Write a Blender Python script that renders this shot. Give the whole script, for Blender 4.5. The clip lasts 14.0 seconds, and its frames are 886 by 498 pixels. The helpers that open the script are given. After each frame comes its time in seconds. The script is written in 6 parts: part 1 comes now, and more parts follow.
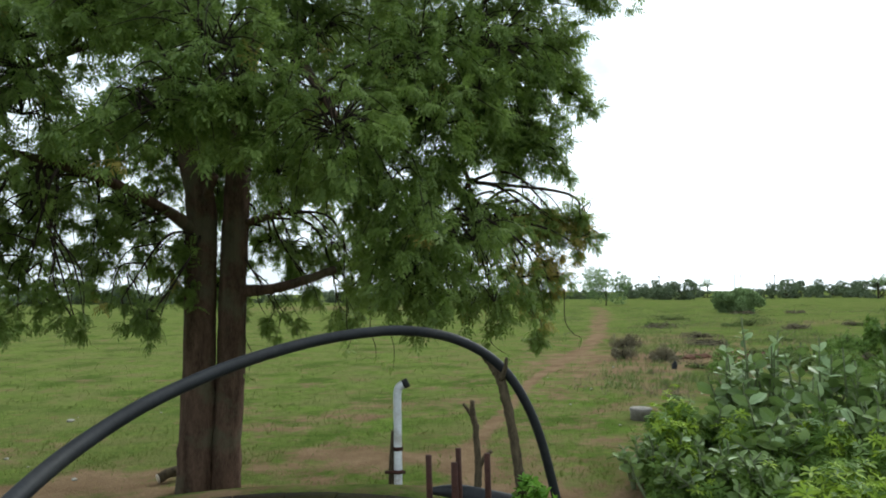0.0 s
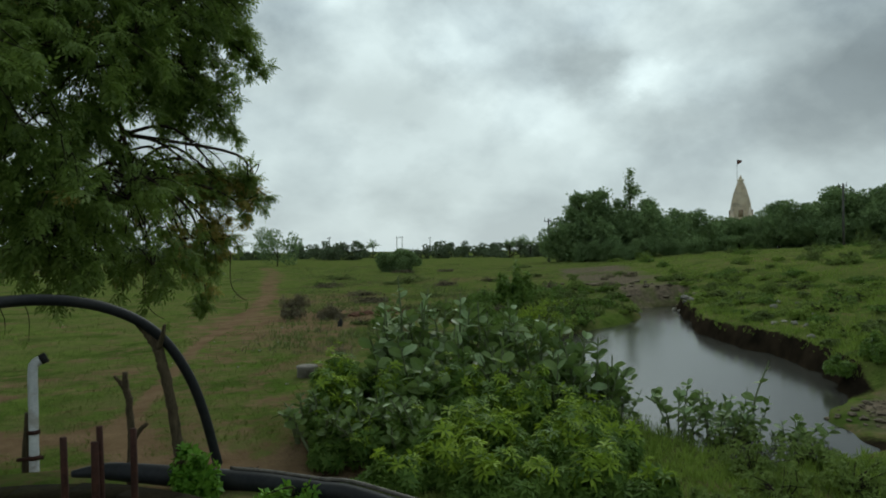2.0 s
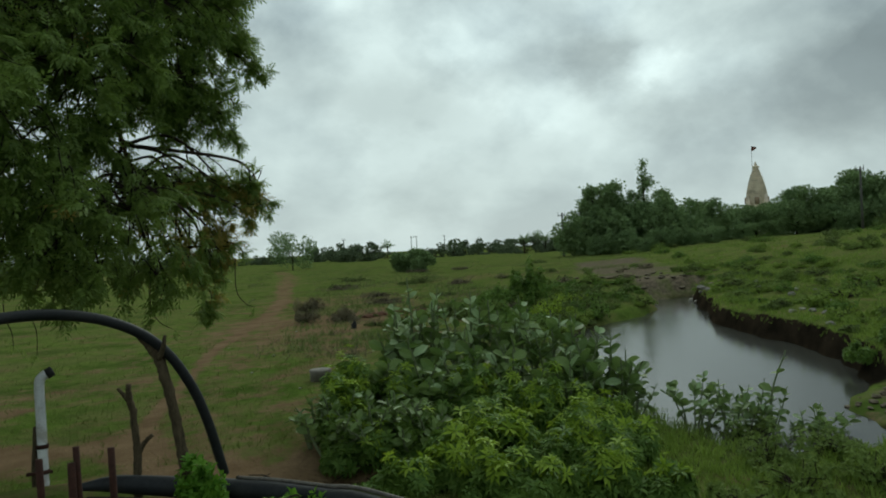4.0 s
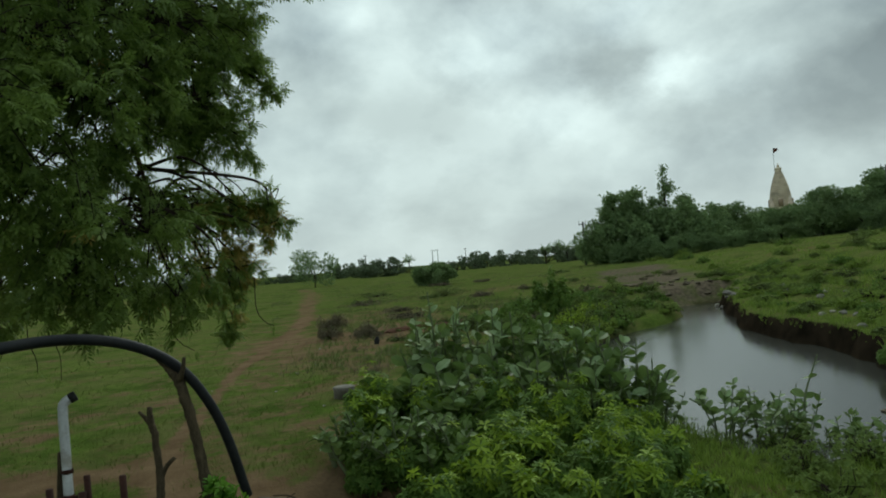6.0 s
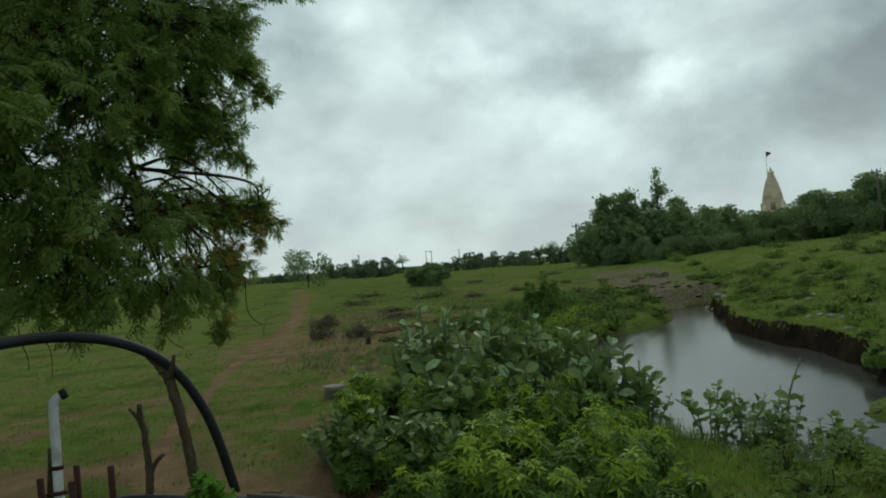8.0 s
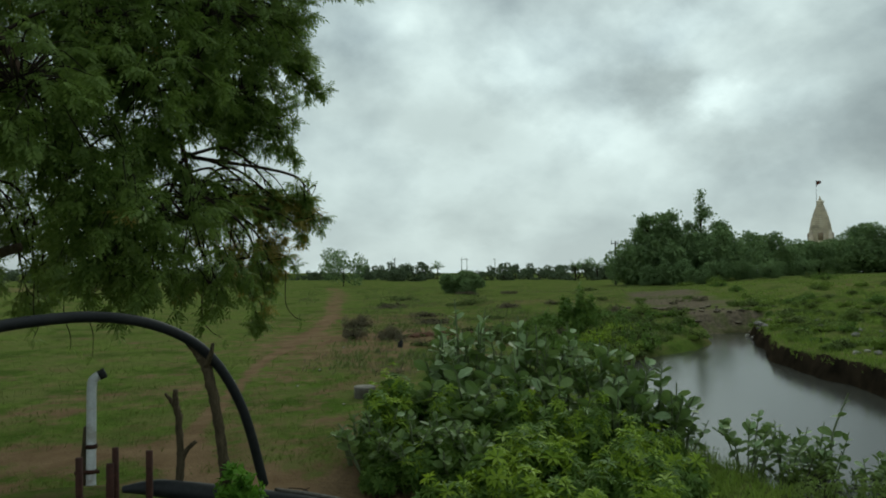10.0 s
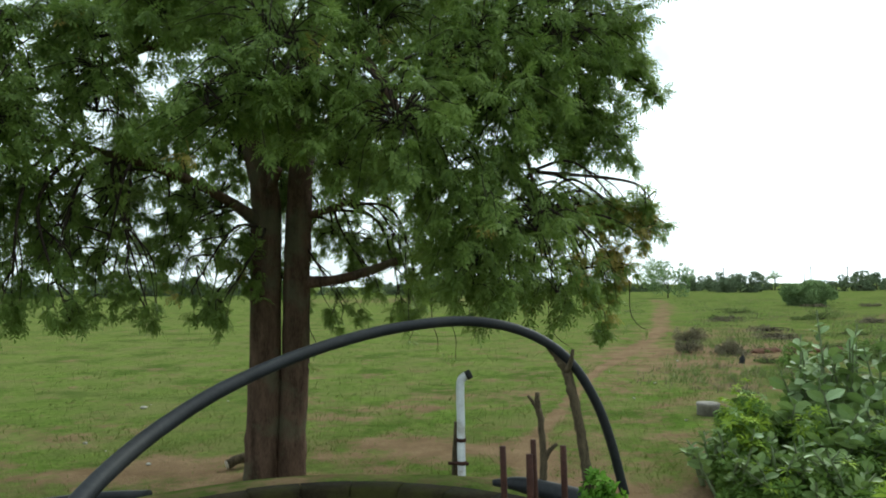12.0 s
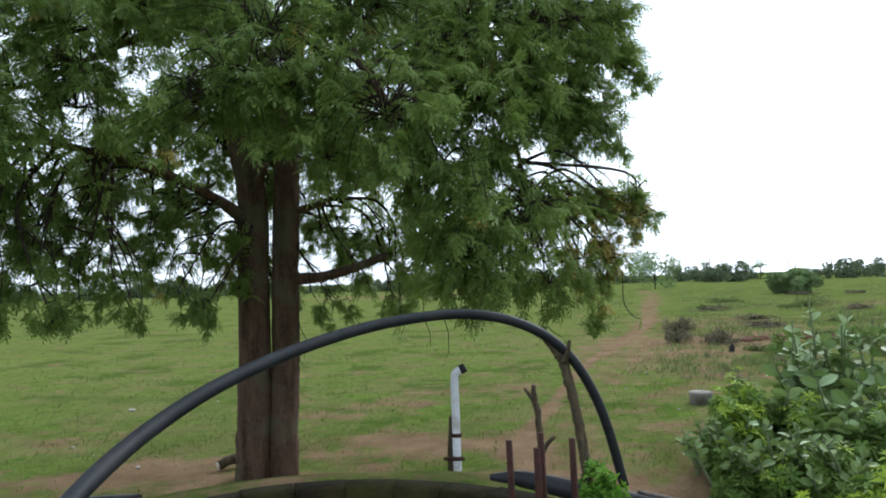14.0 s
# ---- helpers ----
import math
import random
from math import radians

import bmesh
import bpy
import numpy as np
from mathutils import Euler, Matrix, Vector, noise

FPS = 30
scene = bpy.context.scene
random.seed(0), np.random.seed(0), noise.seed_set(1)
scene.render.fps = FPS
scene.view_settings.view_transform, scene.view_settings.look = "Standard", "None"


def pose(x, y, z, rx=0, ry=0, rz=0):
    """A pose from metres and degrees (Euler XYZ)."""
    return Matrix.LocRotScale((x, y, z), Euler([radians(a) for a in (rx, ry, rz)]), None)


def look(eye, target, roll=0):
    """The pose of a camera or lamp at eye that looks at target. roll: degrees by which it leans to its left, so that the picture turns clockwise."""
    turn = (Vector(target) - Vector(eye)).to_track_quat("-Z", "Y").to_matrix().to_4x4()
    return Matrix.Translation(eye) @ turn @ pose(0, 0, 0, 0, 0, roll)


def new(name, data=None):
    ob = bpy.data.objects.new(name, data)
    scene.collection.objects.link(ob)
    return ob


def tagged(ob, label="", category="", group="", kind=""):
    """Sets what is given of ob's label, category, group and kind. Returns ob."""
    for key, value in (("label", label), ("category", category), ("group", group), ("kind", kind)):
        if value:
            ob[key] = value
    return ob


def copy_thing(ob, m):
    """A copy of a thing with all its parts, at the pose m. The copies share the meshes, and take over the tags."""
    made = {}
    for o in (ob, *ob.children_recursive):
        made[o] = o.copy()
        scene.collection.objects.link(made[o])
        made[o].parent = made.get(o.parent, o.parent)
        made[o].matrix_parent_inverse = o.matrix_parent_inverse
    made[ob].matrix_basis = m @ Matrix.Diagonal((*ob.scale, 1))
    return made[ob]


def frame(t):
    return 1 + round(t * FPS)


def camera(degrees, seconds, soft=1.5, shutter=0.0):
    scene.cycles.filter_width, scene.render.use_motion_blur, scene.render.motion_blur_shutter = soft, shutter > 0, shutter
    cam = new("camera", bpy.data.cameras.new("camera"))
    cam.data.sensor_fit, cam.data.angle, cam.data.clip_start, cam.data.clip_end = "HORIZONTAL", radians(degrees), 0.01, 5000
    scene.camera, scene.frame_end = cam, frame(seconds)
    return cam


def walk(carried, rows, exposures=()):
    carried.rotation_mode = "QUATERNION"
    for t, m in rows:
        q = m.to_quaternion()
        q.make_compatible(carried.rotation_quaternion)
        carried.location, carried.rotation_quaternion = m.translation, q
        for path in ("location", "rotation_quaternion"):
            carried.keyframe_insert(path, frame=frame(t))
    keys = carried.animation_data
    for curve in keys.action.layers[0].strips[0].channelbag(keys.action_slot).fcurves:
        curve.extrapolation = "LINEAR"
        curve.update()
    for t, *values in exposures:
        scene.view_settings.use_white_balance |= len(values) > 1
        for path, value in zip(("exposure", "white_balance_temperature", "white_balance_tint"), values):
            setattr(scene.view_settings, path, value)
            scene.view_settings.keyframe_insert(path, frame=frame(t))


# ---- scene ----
cam = camera(64.8, 14.0, soft=1.9)

PATH = [
    (0, look((-0.009, -0.024, 1.656), (0.006, 1.972, 1.782), -0.5)),
    (0.5, look((0.011, -0.037, 1.64), (0.163, 1.949, 1.822), -0.7)),
    (1, look((0.052, -0.07, 1.661), (0.295, 1.908, 1.821), -2.0)),
    (1.5, look((0.073, -0.068, 1.674), (0.691, 1.83, 1.794), -0.9)),
    (2, look((0.019, -0.068, 1.669), (0.922, 1.717, 1.674), -0.6)),
    (2.3, look((0.000, -0.070, 1.670), (0.961, 1.683, 1.622), -0.1)),
    (2.5, look((-0.029, -0.092, 1.667), (0.858, 1.701, 1.695), 0.2)),
    (3, look((0.002, -0.061, 1.668), (0.919, 1.717, 1.676), 0.1)),
    (3.2, look((0.038, -0.086, 1.678), (0.947, 1.696, 1.69), -0.6)),
    (5.3, look((0.169, 0.001, 1.68), (1.039, 1.801, 1.675), -3.9)),
    (5.5, look((0.187, -0.042, 1.691), (1.092, 1.741, 1.725), -3.8)),
    (6, look((0.148, -0.023, 1.677), (0.959, 1.804, 1.719), -4.4)),
    (6.5, look((0.175, -0.07, 1.682), (1.074, 1.716, 1.692), -5.3)),
    (7, look((0.148, -0.053, 1.662), (1.139, 1.684, 1.705), -3.1)),
    (7.5, look((0.182, -0.046, 1.667), (1.123, 1.719, 1.63), -5.1)),
    (8, look((0.154, -0.102, 1.676), (0.982, 1.719, 1.719), -4.0)),
    (8.2, look((0.147, -0.093, 1.68), (1.004, 1.713, 1.745), -3.4)),
    (10.3, look((0.125, -0.030, 1.660), (0.845, 1.835, 1.721), 0.0)),
    (10.5, look((0.116, -0.039, 1.647), (0.826, 1.83, 1.693), -1.3)),
    (10.8, look((0.100, -0.110, 1.662), (0.578, 1.831, 1.731), -2.8)),
    (11, look((0.08, -0.159, 1.664), (0.257, 1.832, 1.703), -3.8)),
    (11.5, look((0.016, -0.032, 1.659), (-0.269, 1.947, 1.714), -4.4)),
    (12, look((-0.046, 0.008, 1.646), (-0.194, 1.999, 1.752), -0.5)),
    (12.5, look((-0.091, 0.064, 1.634), (-0.34, 2.047, 1.7), -2.6)),
    (13, look((-0.101, 0.071, 1.63), (-0.401, 2.047, 1.709), -2.1)),
    (13.5, look((-0.071, 0.06, 1.632), (-0.194, 2.054, 1.724), -2.3)),
    (14, look((-0.078, 0.079, 1.631), (-0.19, 2.074, 1.724), -1.7)),
]
walk(cam, PATH, exposures=(
    (0.0, 1.3, 6250, 5), (0.5, 0.36, 6150, 5), (1.0, 0.2, 6300, 3), (1.5, 0.0, 6450, 0), (2.0, 0.0, 6400, -3), (3.2, 0.0, 6450, -7),
    (8.2, 0.03, 6450, -7), (10.9, 0.0, 6450, -7), (11.2, 0.55, 6450, -7), (11.6, 1.22, 6450, -7), (12.0, 1.35, 6300, -2), (12.5, 1.35, 6150, 4), (13.0, 1.6, 5950, 11), (13.5, 1.5, 5950, 11), (14.0, 1.48, 5950, 10)))

# ---- sky and sun: an overcast monsoon day ----
SUN_AZ, SUN_EL = -36.0, 40.0        # degrees left of +y, and up
CLOUDS = [(-39, 14, 5.5, -0.26), (-57, 10.5, 13, -0.26), (-65, 14, 12, -0.22), (-22.4, 12, 10, -0.20), (-24, 4.8, 7, -0.14), (-44, 9.5, 6, -0.15), (-51, 17, 8, -0.14), (-13, 14, 8, -0.10),
          (-31, 7, 8, -0.08), (-39.9, 19, 5.5, 0.25), (-30.3, 17.5, 7, 0.20), (-43, 13.5, 3.5, 0.22), (-34, 11, 5, 0.10), (-48, 12.5, 5, 0.10), (-15, 20, 7, 0.12)]
world = bpy.data.worlds.new("overcast_sky")
scene.world = world
world.use_nodes = True
wt = world.node_tree
wt.nodes.clear()


def wnode(kind, **inputs):
    n = wt.nodes.new(kind)
    for k, val in inputs.items():
        n.inputs[k].default_value = val
    return n


def build_sky():
    L = wt.links.new
    out = wnode("ShaderNodeOutputWorld")
    bg = wnode("ShaderNodeBackground", Strength=1.0)
    sky = wnode("ShaderNodeTexSky")
    sky.sky_type, sky.sun_disc = "NISHITA", False
    sky.sun_elevation, sky.sun_rotation = radians(SUN_EL), radians(-SUN_AZ)
    dim = wnode("ShaderNodeVectorMath")
    dim.operation = "SCALE"
    dim.inputs[3].default_value = 0.07
    L(sky.outputs[0], dim.inputs[0])
    # clouds lie on a flat layer overhead, so they close up towards the horizon
    tc = wnode("ShaderNodeTexCoord")
    sep = wnode("ShaderNodeSeparateXYZ")
    L(tc.outputs["Generated"], sep.inputs[0])
    lift = wnode("ShaderNodeMath")
    lift.operation = "MAXIMUM"
    lift.inputs[1].default_value = 0.0
    L(sep.outputs[2], lift.inputs[0])
    add = wnode("ShaderNodeMath")
    add.operation = "ADD"
    add.inputs[1].default_value = 0.75
    L(lift.outputs[0], add.inputs[0])
    div = wnode("ShaderNodeVectorMath")
    div.operation = "DIVIDE"
    comb = wnode("ShaderNodeCombineXYZ")
    for i in range(3):
        L(add.outputs[0], comb.inputs[i])
    L(tc.outputs["Generated"], div.inputs[0])
    L(comb.outputs[0], div.inputs[1])
    big = wnode("ShaderNodeTexNoise", Scale=3.3, Detail=8.0, Roughness=0.53, Distortion=0.1)
    L(div.outputs[0], big.inputs["Vector"])
    ramp = wt.nodes.new("ShaderNodeValToRGB")
    ramp.color_ramp.elements[0].position = 0.36
    ramp.color_ramp.elements[0].color = (0.270, 0.305, 0.343, 1)
    ramp.color_ramp.elements[1].position = 0.60
    ramp.color_ramp.elements[1].color = (0.637, 0.69, 0.727, 1)
    mid = ramp.color_ramp.elements.new(0.5)
    mid.color = (0.478, 0.525, 0.563, 1)
    L(big.outputs[0], ramp.inputs[0])
    mix = wnode("ShaderNodeMixRGB", Fac=0.93)
    L(dim.outputs[0], mix.inputs[1])
    L(ramp.outputs[0], mix.inputs[2])
    low = wnode("ShaderNodeMapRange")
    low.inputs["From Min"].default_value, low.inputs["From Max"].default_value = 0.0, 0.30
    low.inputs["To Min"].default_value, low.inputs["To Max"].default_value = 0.6, 0.0
    L(lift.outputs[0], low.inputs["Value"])
    haze = wnode("ShaderNodeMixRGB", Color2=(0.577, 0.615, 0.66, 1))
    L(low.outputs[0], haze.inputs[0])
    L(mix.outputs[0], haze.inputs[1])
    # darker and brighter masses in the cloud cover: azimuth, height, breadth (degrees), gain
    warp = wnode("ShaderNodeTexNoise", Scale=7.0, Detail=6.0, Roughness=0.6)
    L(div.outputs[0], warp.inputs["Vector"])
    shift = wnode("ShaderNodeVectorMath")
    shift.operation = "MULTIPLY_ADD"
    shift.inputs[1].default_value = (0.20, 0.20, 0.14)
    L(warp.outputs["Color"], shift.inputs[0])
    back = wnode("ShaderNodeVectorMath")
    back.operation = "ADD"
    back.inputs[1].default_value = (-0.10, -0.10, -0.07)
    L(tc.outputs["Generated"], shift.inputs[2])
    L(shift.outputs[0], back.inputs[0])
    total = None
    for az, el, wide, gain in CLOUDS:
        a, e = radians(az), radians(el)
        diff = wnode("ShaderNodeVectorMath")
        diff.operation = "SUBTRACT"
        diff.inputs[1].default_value = (-math.sin(a) * math.cos(e), math.cos(a) * math.cos(e), math.sin(e))
        L(back.outputs[0], diff.inputs[0])
        flat = wnode("ShaderNodeVectorMath")
        flat.operation = "MULTIPLY"
        flat.inputs[1].default_value = (1.0, 1.0, 1.9)
        L(diff.outputs[0], flat.inputs[0])
        far = wnode("ShaderNodeVectorMath")
        far.operation = "LENGTH"
        L(flat.outputs[0], far.inputs[0])
        fall = wnode("ShaderNodeMapRange")
        fall.interpolation_type = "SMOOTHSTEP"
        fall.inputs["From Min"].default_value, fall.inputs["From Max"].default_value = 0.15 * radians(wide), radians(wide)
        fall.inputs["To Min"].default_value, fall.inputs["To Max"].default_value = gain, 0.0
        L(far.outputs["Value"], fall.inputs["Value"])
        if total is None:
            total = fall.outputs[0]
        else:
            plus = wnode("ShaderNodeMath")
            plus.operation = "ADD"
            L(total, plus.inputs[0])
            L(fall.outputs[0], plus.inputs[1])
            total = plus.outputs[0]
    # the cloud is brighter round the hidden sun
    a, e = radians(SUN_AZ), radians(SUN_EL)
    dot = wnode("ShaderNodeVectorMath")
    dot.operation = "DOT_PRODUCT"
    dot.inputs[1].default_value = (-math.sin(a) * math.cos(e), math.cos(a) * math.cos(e), math.sin(e))
    L(tc.outputs["Generated"], dot.inputs[0])
    glow = wnode("ShaderNodeMapRange")
    glow.inputs["From Min"].default_value, glow.inputs["From Max"].default_value = 0.45, 1.0
    glow.inputs["To Min"].default_value, glow.inputs["To Max"].default_value = 0.80, 1.36
    L(dot.outputs["Value"], glow.inputs["Value"])
    gain = wnode("ShaderNodeMath")
    gain.operation = "MULTIPLY_ADD"
    L(glow.outputs[0], gain.inputs[0])
    L(total, gain.inputs[1])
    L(glow.outputs[0], gain.inputs[2])
    L(gain.outputs[0], bg.inputs[1])
    L(haze.outputs[0], bg.inputs[0])
    L(bg.outputs[0], out.inputs[0])


build_sky()
sun_data = bpy.data.lights.new("sun", "SUN")
sun_data.energy, sun_data.angle, sun_data.color = 0.8, radians(25), (1.0, 0.97, 0.92)
sun = new("sun", sun_data)
_a, _e = radians(SUN_AZ), radians(SUN_EL)
sun.matrix_world = look((-30 * math.sin(_a) * math.cos(_e), 30 * math.cos(_a) * math.cos(_e), 30 * math.sin(_e)), (0, 0, 0))


# ---- materials ----
def material(name, dark, light, scale=6.0, rough=0.8, bump=0.3, fine=60.0, stain=None, stain_scale=1.2, stain_amount=0.5,
             metal=0.0, island=0.0, per_object=0.0, translucent=0.0, stretch=(1, 1, 1), bump_distance=0.02, coords="Position", spec=0.3):
    """Two scales of noise between two colours, optional stains, small relief, and variation from piece to piece."""
    m = bpy.data.materials.new(name)
    m.use_nodes = True
    nt = m.node_tree
    nt.nodes.clear()
    L = nt.links.new

    def node(kind, **kw):
        n = nt.nodes.new(kind)
        for k, val in kw.items():
            n.inputs[k].default_value = val
        return n
    out = node("ShaderNodeOutputMaterial")
    bsdf = node("ShaderNodeBsdfPrincipled", Roughness=rough, Metallic=metal)
    bsdf.inputs["Specular IOR Level"].default_value = spec
    if coords == "Position":
        src = node("ShaderNodeNewGeometry").outputs["Position"]
    else:
        src = node("ShaderNodeTexCoord").outputs["Object"]
    mp = node("ShaderNodeMapping")
    mp.inputs["Scale"].default_value = stretch
    L(src, mp.inputs["Vector"])
    n1 = node("ShaderNodeTexNoise", Scale=scale, Detail=5.0, Roughness=0.6)
    n2 = node("ShaderNodeTexNoise", Scale=fine, Detail=3.0, Roughness=0.6)
    L(mp.outputs[0], n1.inputs["Vector"])
    L(mp.outputs[0], n2.inputs["Vector"])
    av = node("ShaderNodeMath")
    av.operation = "MULTIPLY_ADD"
    av.inputs[1].default_value = 0.4
    L(n2.outputs[0], av.inputs[0])
    sc = node("ShaderNodeMath")
    sc.operation = "MULTIPLY"
    sc.inputs[1].default_value = 0.6
    L(n1.outputs[0], sc.inputs[0])
    L(sc.outputs[0], av.inputs[2])
    mr = node("ShaderNodeMapRange")
    mr.inputs["From Min"].default_value, mr.inputs["From Max"].default_value = 0.36, 0.64
    L(av.outputs[0], mr.inputs["Value"])
    fac = mr.outputs[0]
    if island or per_object:
        rnd = node("ShaderNodeNewGeometry").outputs["Random Per Island"] if island else node("ShaderNodeObjectInfo").outputs["Random"]
        am = island or per_object
        mm = node("ShaderNodeMix")
        mm.inputs[0].default_value = am
        L(fac, mm.inputs[2])
        L(rnd, mm.inputs[3])
        fac = mm.outputs[0]
    col = node("ShaderNodeMixRGB", Color1=(*dark, 1), Color2=(*light, 1))
    L(fac, col.inputs[0])
    last = col.outputs[0]
    if stain:
        n3 = node("ShaderNodeTexNoise", Scale=stain_scale, Detail=6.0, Roughness=0.65)
        L(src, n3.inputs["Vector"])
        r3 = node("ShaderNodeMapRange")
        r3.inputs["From Min"].default_value, r3.inputs["From Max"].default_value = 0.5, 0.62
        r3.inputs["To Max"].default_value = stain_amount
        L(n3.outputs[0], r3.inputs["Value"])
        c3 = node("ShaderNodeMixRGB", Color2=(*stain, 1))
        L(r3.outputs[0], c3.inputs[0])
        L(last, c3.inputs[1])
        last = c3.outputs[0]
    L(last, bsdf.inputs["Base Color"])
    if bump:
        b = node("ShaderNodeBump", Strength=bump, Distance=bump_distance)
        L(av.outputs[0], b.inputs["Height"])
        L(b.outputs[0], bsdf.inputs["Normal"])
    shader = bsdf.outputs[0]
    if translucent:
        tr = node("ShaderNodeBsdfTranslucent")
        L(last, tr.inputs[0])
        ms = node("ShaderNodeMixShader", Fac=translucent)
        L(shader, ms.inputs[1])
        L(tr.outputs[0], ms.inputs[2])
        shader = ms.outputs[0]
    L(shader, out.inputs[0])
    return m


def ground_material():
    """Grazed turf, with bare red soil and gravel where the sheet's own soil and gravel values say so."""
    m = bpy.data.materials.new("grazed_turf_and_soil")
    m.use_nodes = True
    nt = m.node_tree
    nt.nodes.clear()
    L = nt.links.new

    def node(kind, **kw):
        n = nt.nodes.new(kind)
        for k, val in kw.items():
            n.inputs[k].default_value = val
        return n

    def ramp2(src, lo, hi):
        r = node("ShaderNodeMapRange")
        r.inputs["From Min"].default_value, r.inputs["From Max"].default_value = lo, hi
        L(src, r.inputs["Value"])
        return r.outputs[0]

    def mix(f, a, b):
        c = node("ShaderNodeMixRGB")
        for i, s in enumerate((f, a, b)):
            if isinstance(s, tuple):
                c.inputs[i].default_value = (*s, 1)
            else:
                L(s, c.inputs[i])
        return c.outputs[0]
    pos = node("ShaderNodeNewGeometry").outputs["Position"]

    def noise_at(scale, detail=5.0):
        n = node("ShaderNodeTexNoise", Scale=scale, Detail=detail, Roughness=0.62)
        L(pos, n.inputs["Vector"])
        return n.outputs[0]
    fine, mid, large = noise_at(28.0), noise_at(2.2), noise_at(0.35)
    turf = mix(ramp2(mid, 0.28, 0.74), GRASS_DARK, GRASS_LIGHT)
    pale = node("ShaderNodeAttribute")
    pale.attribute_name = "pale"
    turf = mix(pale.outputs["Fac"], turf, GRASS_PALE)
    turf = mix(ramp2(large, 0.42, 0.68), turf, GRASS_DRY)
    turf = mix(ramp2(noise_at(3.3, 8.0), 0.50, 0.70), turf, GRASS_YELLOW)
    turf = mix(ramp2(noise_at(7.0), 0.52, 0.66), turf, GRASS_SHADE)
    turf = mix(ramp2(fine, 0.45, 0.75), turf, GRASS_SHADE)
    worn = node("ShaderNodeMath")
    worn.operation = "MULTIPLY"
    worn.inputs[1].default_value = 0.5
    L(ramp2(noise_at(0.9, 7.0), 0.46, 0.64), worn.inputs[0])
    turf = mix(worn.outputs[0], turf, GRASS_WORN)
    lush = node("ShaderNodeMath")
    lush.operation = "MULTIPLY"
    lush.inputs[1].default_value = 0.6
    L(ramp2(noise_at(0.62, 7.0), 0.52, 0.62), lush.inputs[0])
    turf = mix(lush.outputs[0], turf, GRASS_DEEP)
    soil = mix(ramp2(mid, 0.35, 0.65), (0.135, 0.088, 0.048), (0.245, 0.168, 0.098))
    soil = mix(ramp2(fine, 0.4, 0.7), soil, (0.165, 0.112, 0.07))
    gravel = mix(ramp2(fine, 0.35, 0.65), (0.07, 0.056, 0.04), (0.165, 0.135, 0.098))
    gravel = mix(ramp2(noise_at(9.0), 0.45, 0.62), gravel, (0.205, 0.165, 0.12))
    at = node("ShaderNodeAttribute")
    at.attribute_name = "soil"
    wob = node("ShaderNodeMath")
    wob.operation = "ADD"
    patch = noise_at(1.3, 6.0)
    L(at.outputs["Fac"], wob.inputs[0])
    L(patch, wob.inputs[1])
    wob2 = node("ShaderNodeMath")
    wob2.operation = "MULTIPLY_ADD"
    wob2.inputs[1].default_value = 0.35
    L(fine, wob2.inputs[0])
    L(wob.outputs[0], wob2.inputs[2])
    wob3 = node("ShaderNodeMath")
    wob3.operation = "MULTIPLY_ADD"
    wob3.inputs[1].default_value = 0.7
    L(noise_at(4.5, 8.0), wob3.inputs[0])
    L(wob2.outputs[0], wob3.inputs[2])
    col = mix(ramp2(wob3.outputs[0], 1.12, 1.36), turf, soil)
    ag = node("ShaderNodeAttribute")
    ag.attribute_name = "gravel"
    gw = node("ShaderNodeMath")
    gw.operation = "MULTIPLY_ADD"
    gw.inputs[1].default_value = 0.8
    L(patch, gw.inputs[0])
    L(ag.outputs["Fac"], gw.inputs[2])
    col = mix(ramp2(gw.outputs[0], 0.80, 1.05), col, gravel)
    # near-black tone: wet mud of the brook bank, and painted shade in the hollow
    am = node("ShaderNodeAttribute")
    am.attribute_name = "mud_shade"
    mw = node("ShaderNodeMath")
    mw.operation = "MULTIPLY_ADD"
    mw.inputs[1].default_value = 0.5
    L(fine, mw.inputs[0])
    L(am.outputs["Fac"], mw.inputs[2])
    mud_shade = mix(ramp2(mid, 0.35, 0.65), (0.012, 0.010, 0.007), (0.036, 0.027, 0.018))
    col = mix(ramp2(mw.outputs[0], 0.55, 0.95), col, mud_shade)
    bs = node("ShaderNodeBsdfPrincipled", Roughness=0.95)
    bs.inputs["Specular IOR Level"].default_value = 0.0
    L(col, bs.inputs["Base Color"])
    b = node("ShaderNodeBump", Strength=0.6, Distance=0.04)
    L(fine, b.inputs["Height"])
    L(b.outputs[0], bs.inputs["Normal"])
    out = node("ShaderNodeOutputMaterial")
    L(bs.outputs[0], out.inputs[0])
    return m


def water_material():
    m = bpy.data.materials.new("still_brown_water")
    m.use_nodes = True
    nt = m.node_tree
    bs = nt.nodes["Principled BSDF"]
    bs.inputs["Base Color"].default_value = (0.052, 0.052, 0.044, 1)
    bs.inputs["Roughness"].default_value = 0.13
    bs.inputs["IOR"].default_value = 1.33
    pos = nt.nodes.new("ShaderNodeNewGeometry")
    n = nt.nodes.new("ShaderNodeTexNoise")
    n.inputs["Scale"].default_value = 16.0
    n.inputs["Detail"].default_value = 3.0
    nt.links.new(pos.outputs["Position"], n.inputs["Vector"])
    b = nt.nodes.new("ShaderNodeBump")
    b.inputs["Strength"].default_value = 0.08
    b.inputs["Distance"].default_value = 0.012
    nt.links.new(n.outputs[0], b.inputs["Height"])
    nt.links.new(b.outputs[0], bs.inputs["Normal"])
    return m


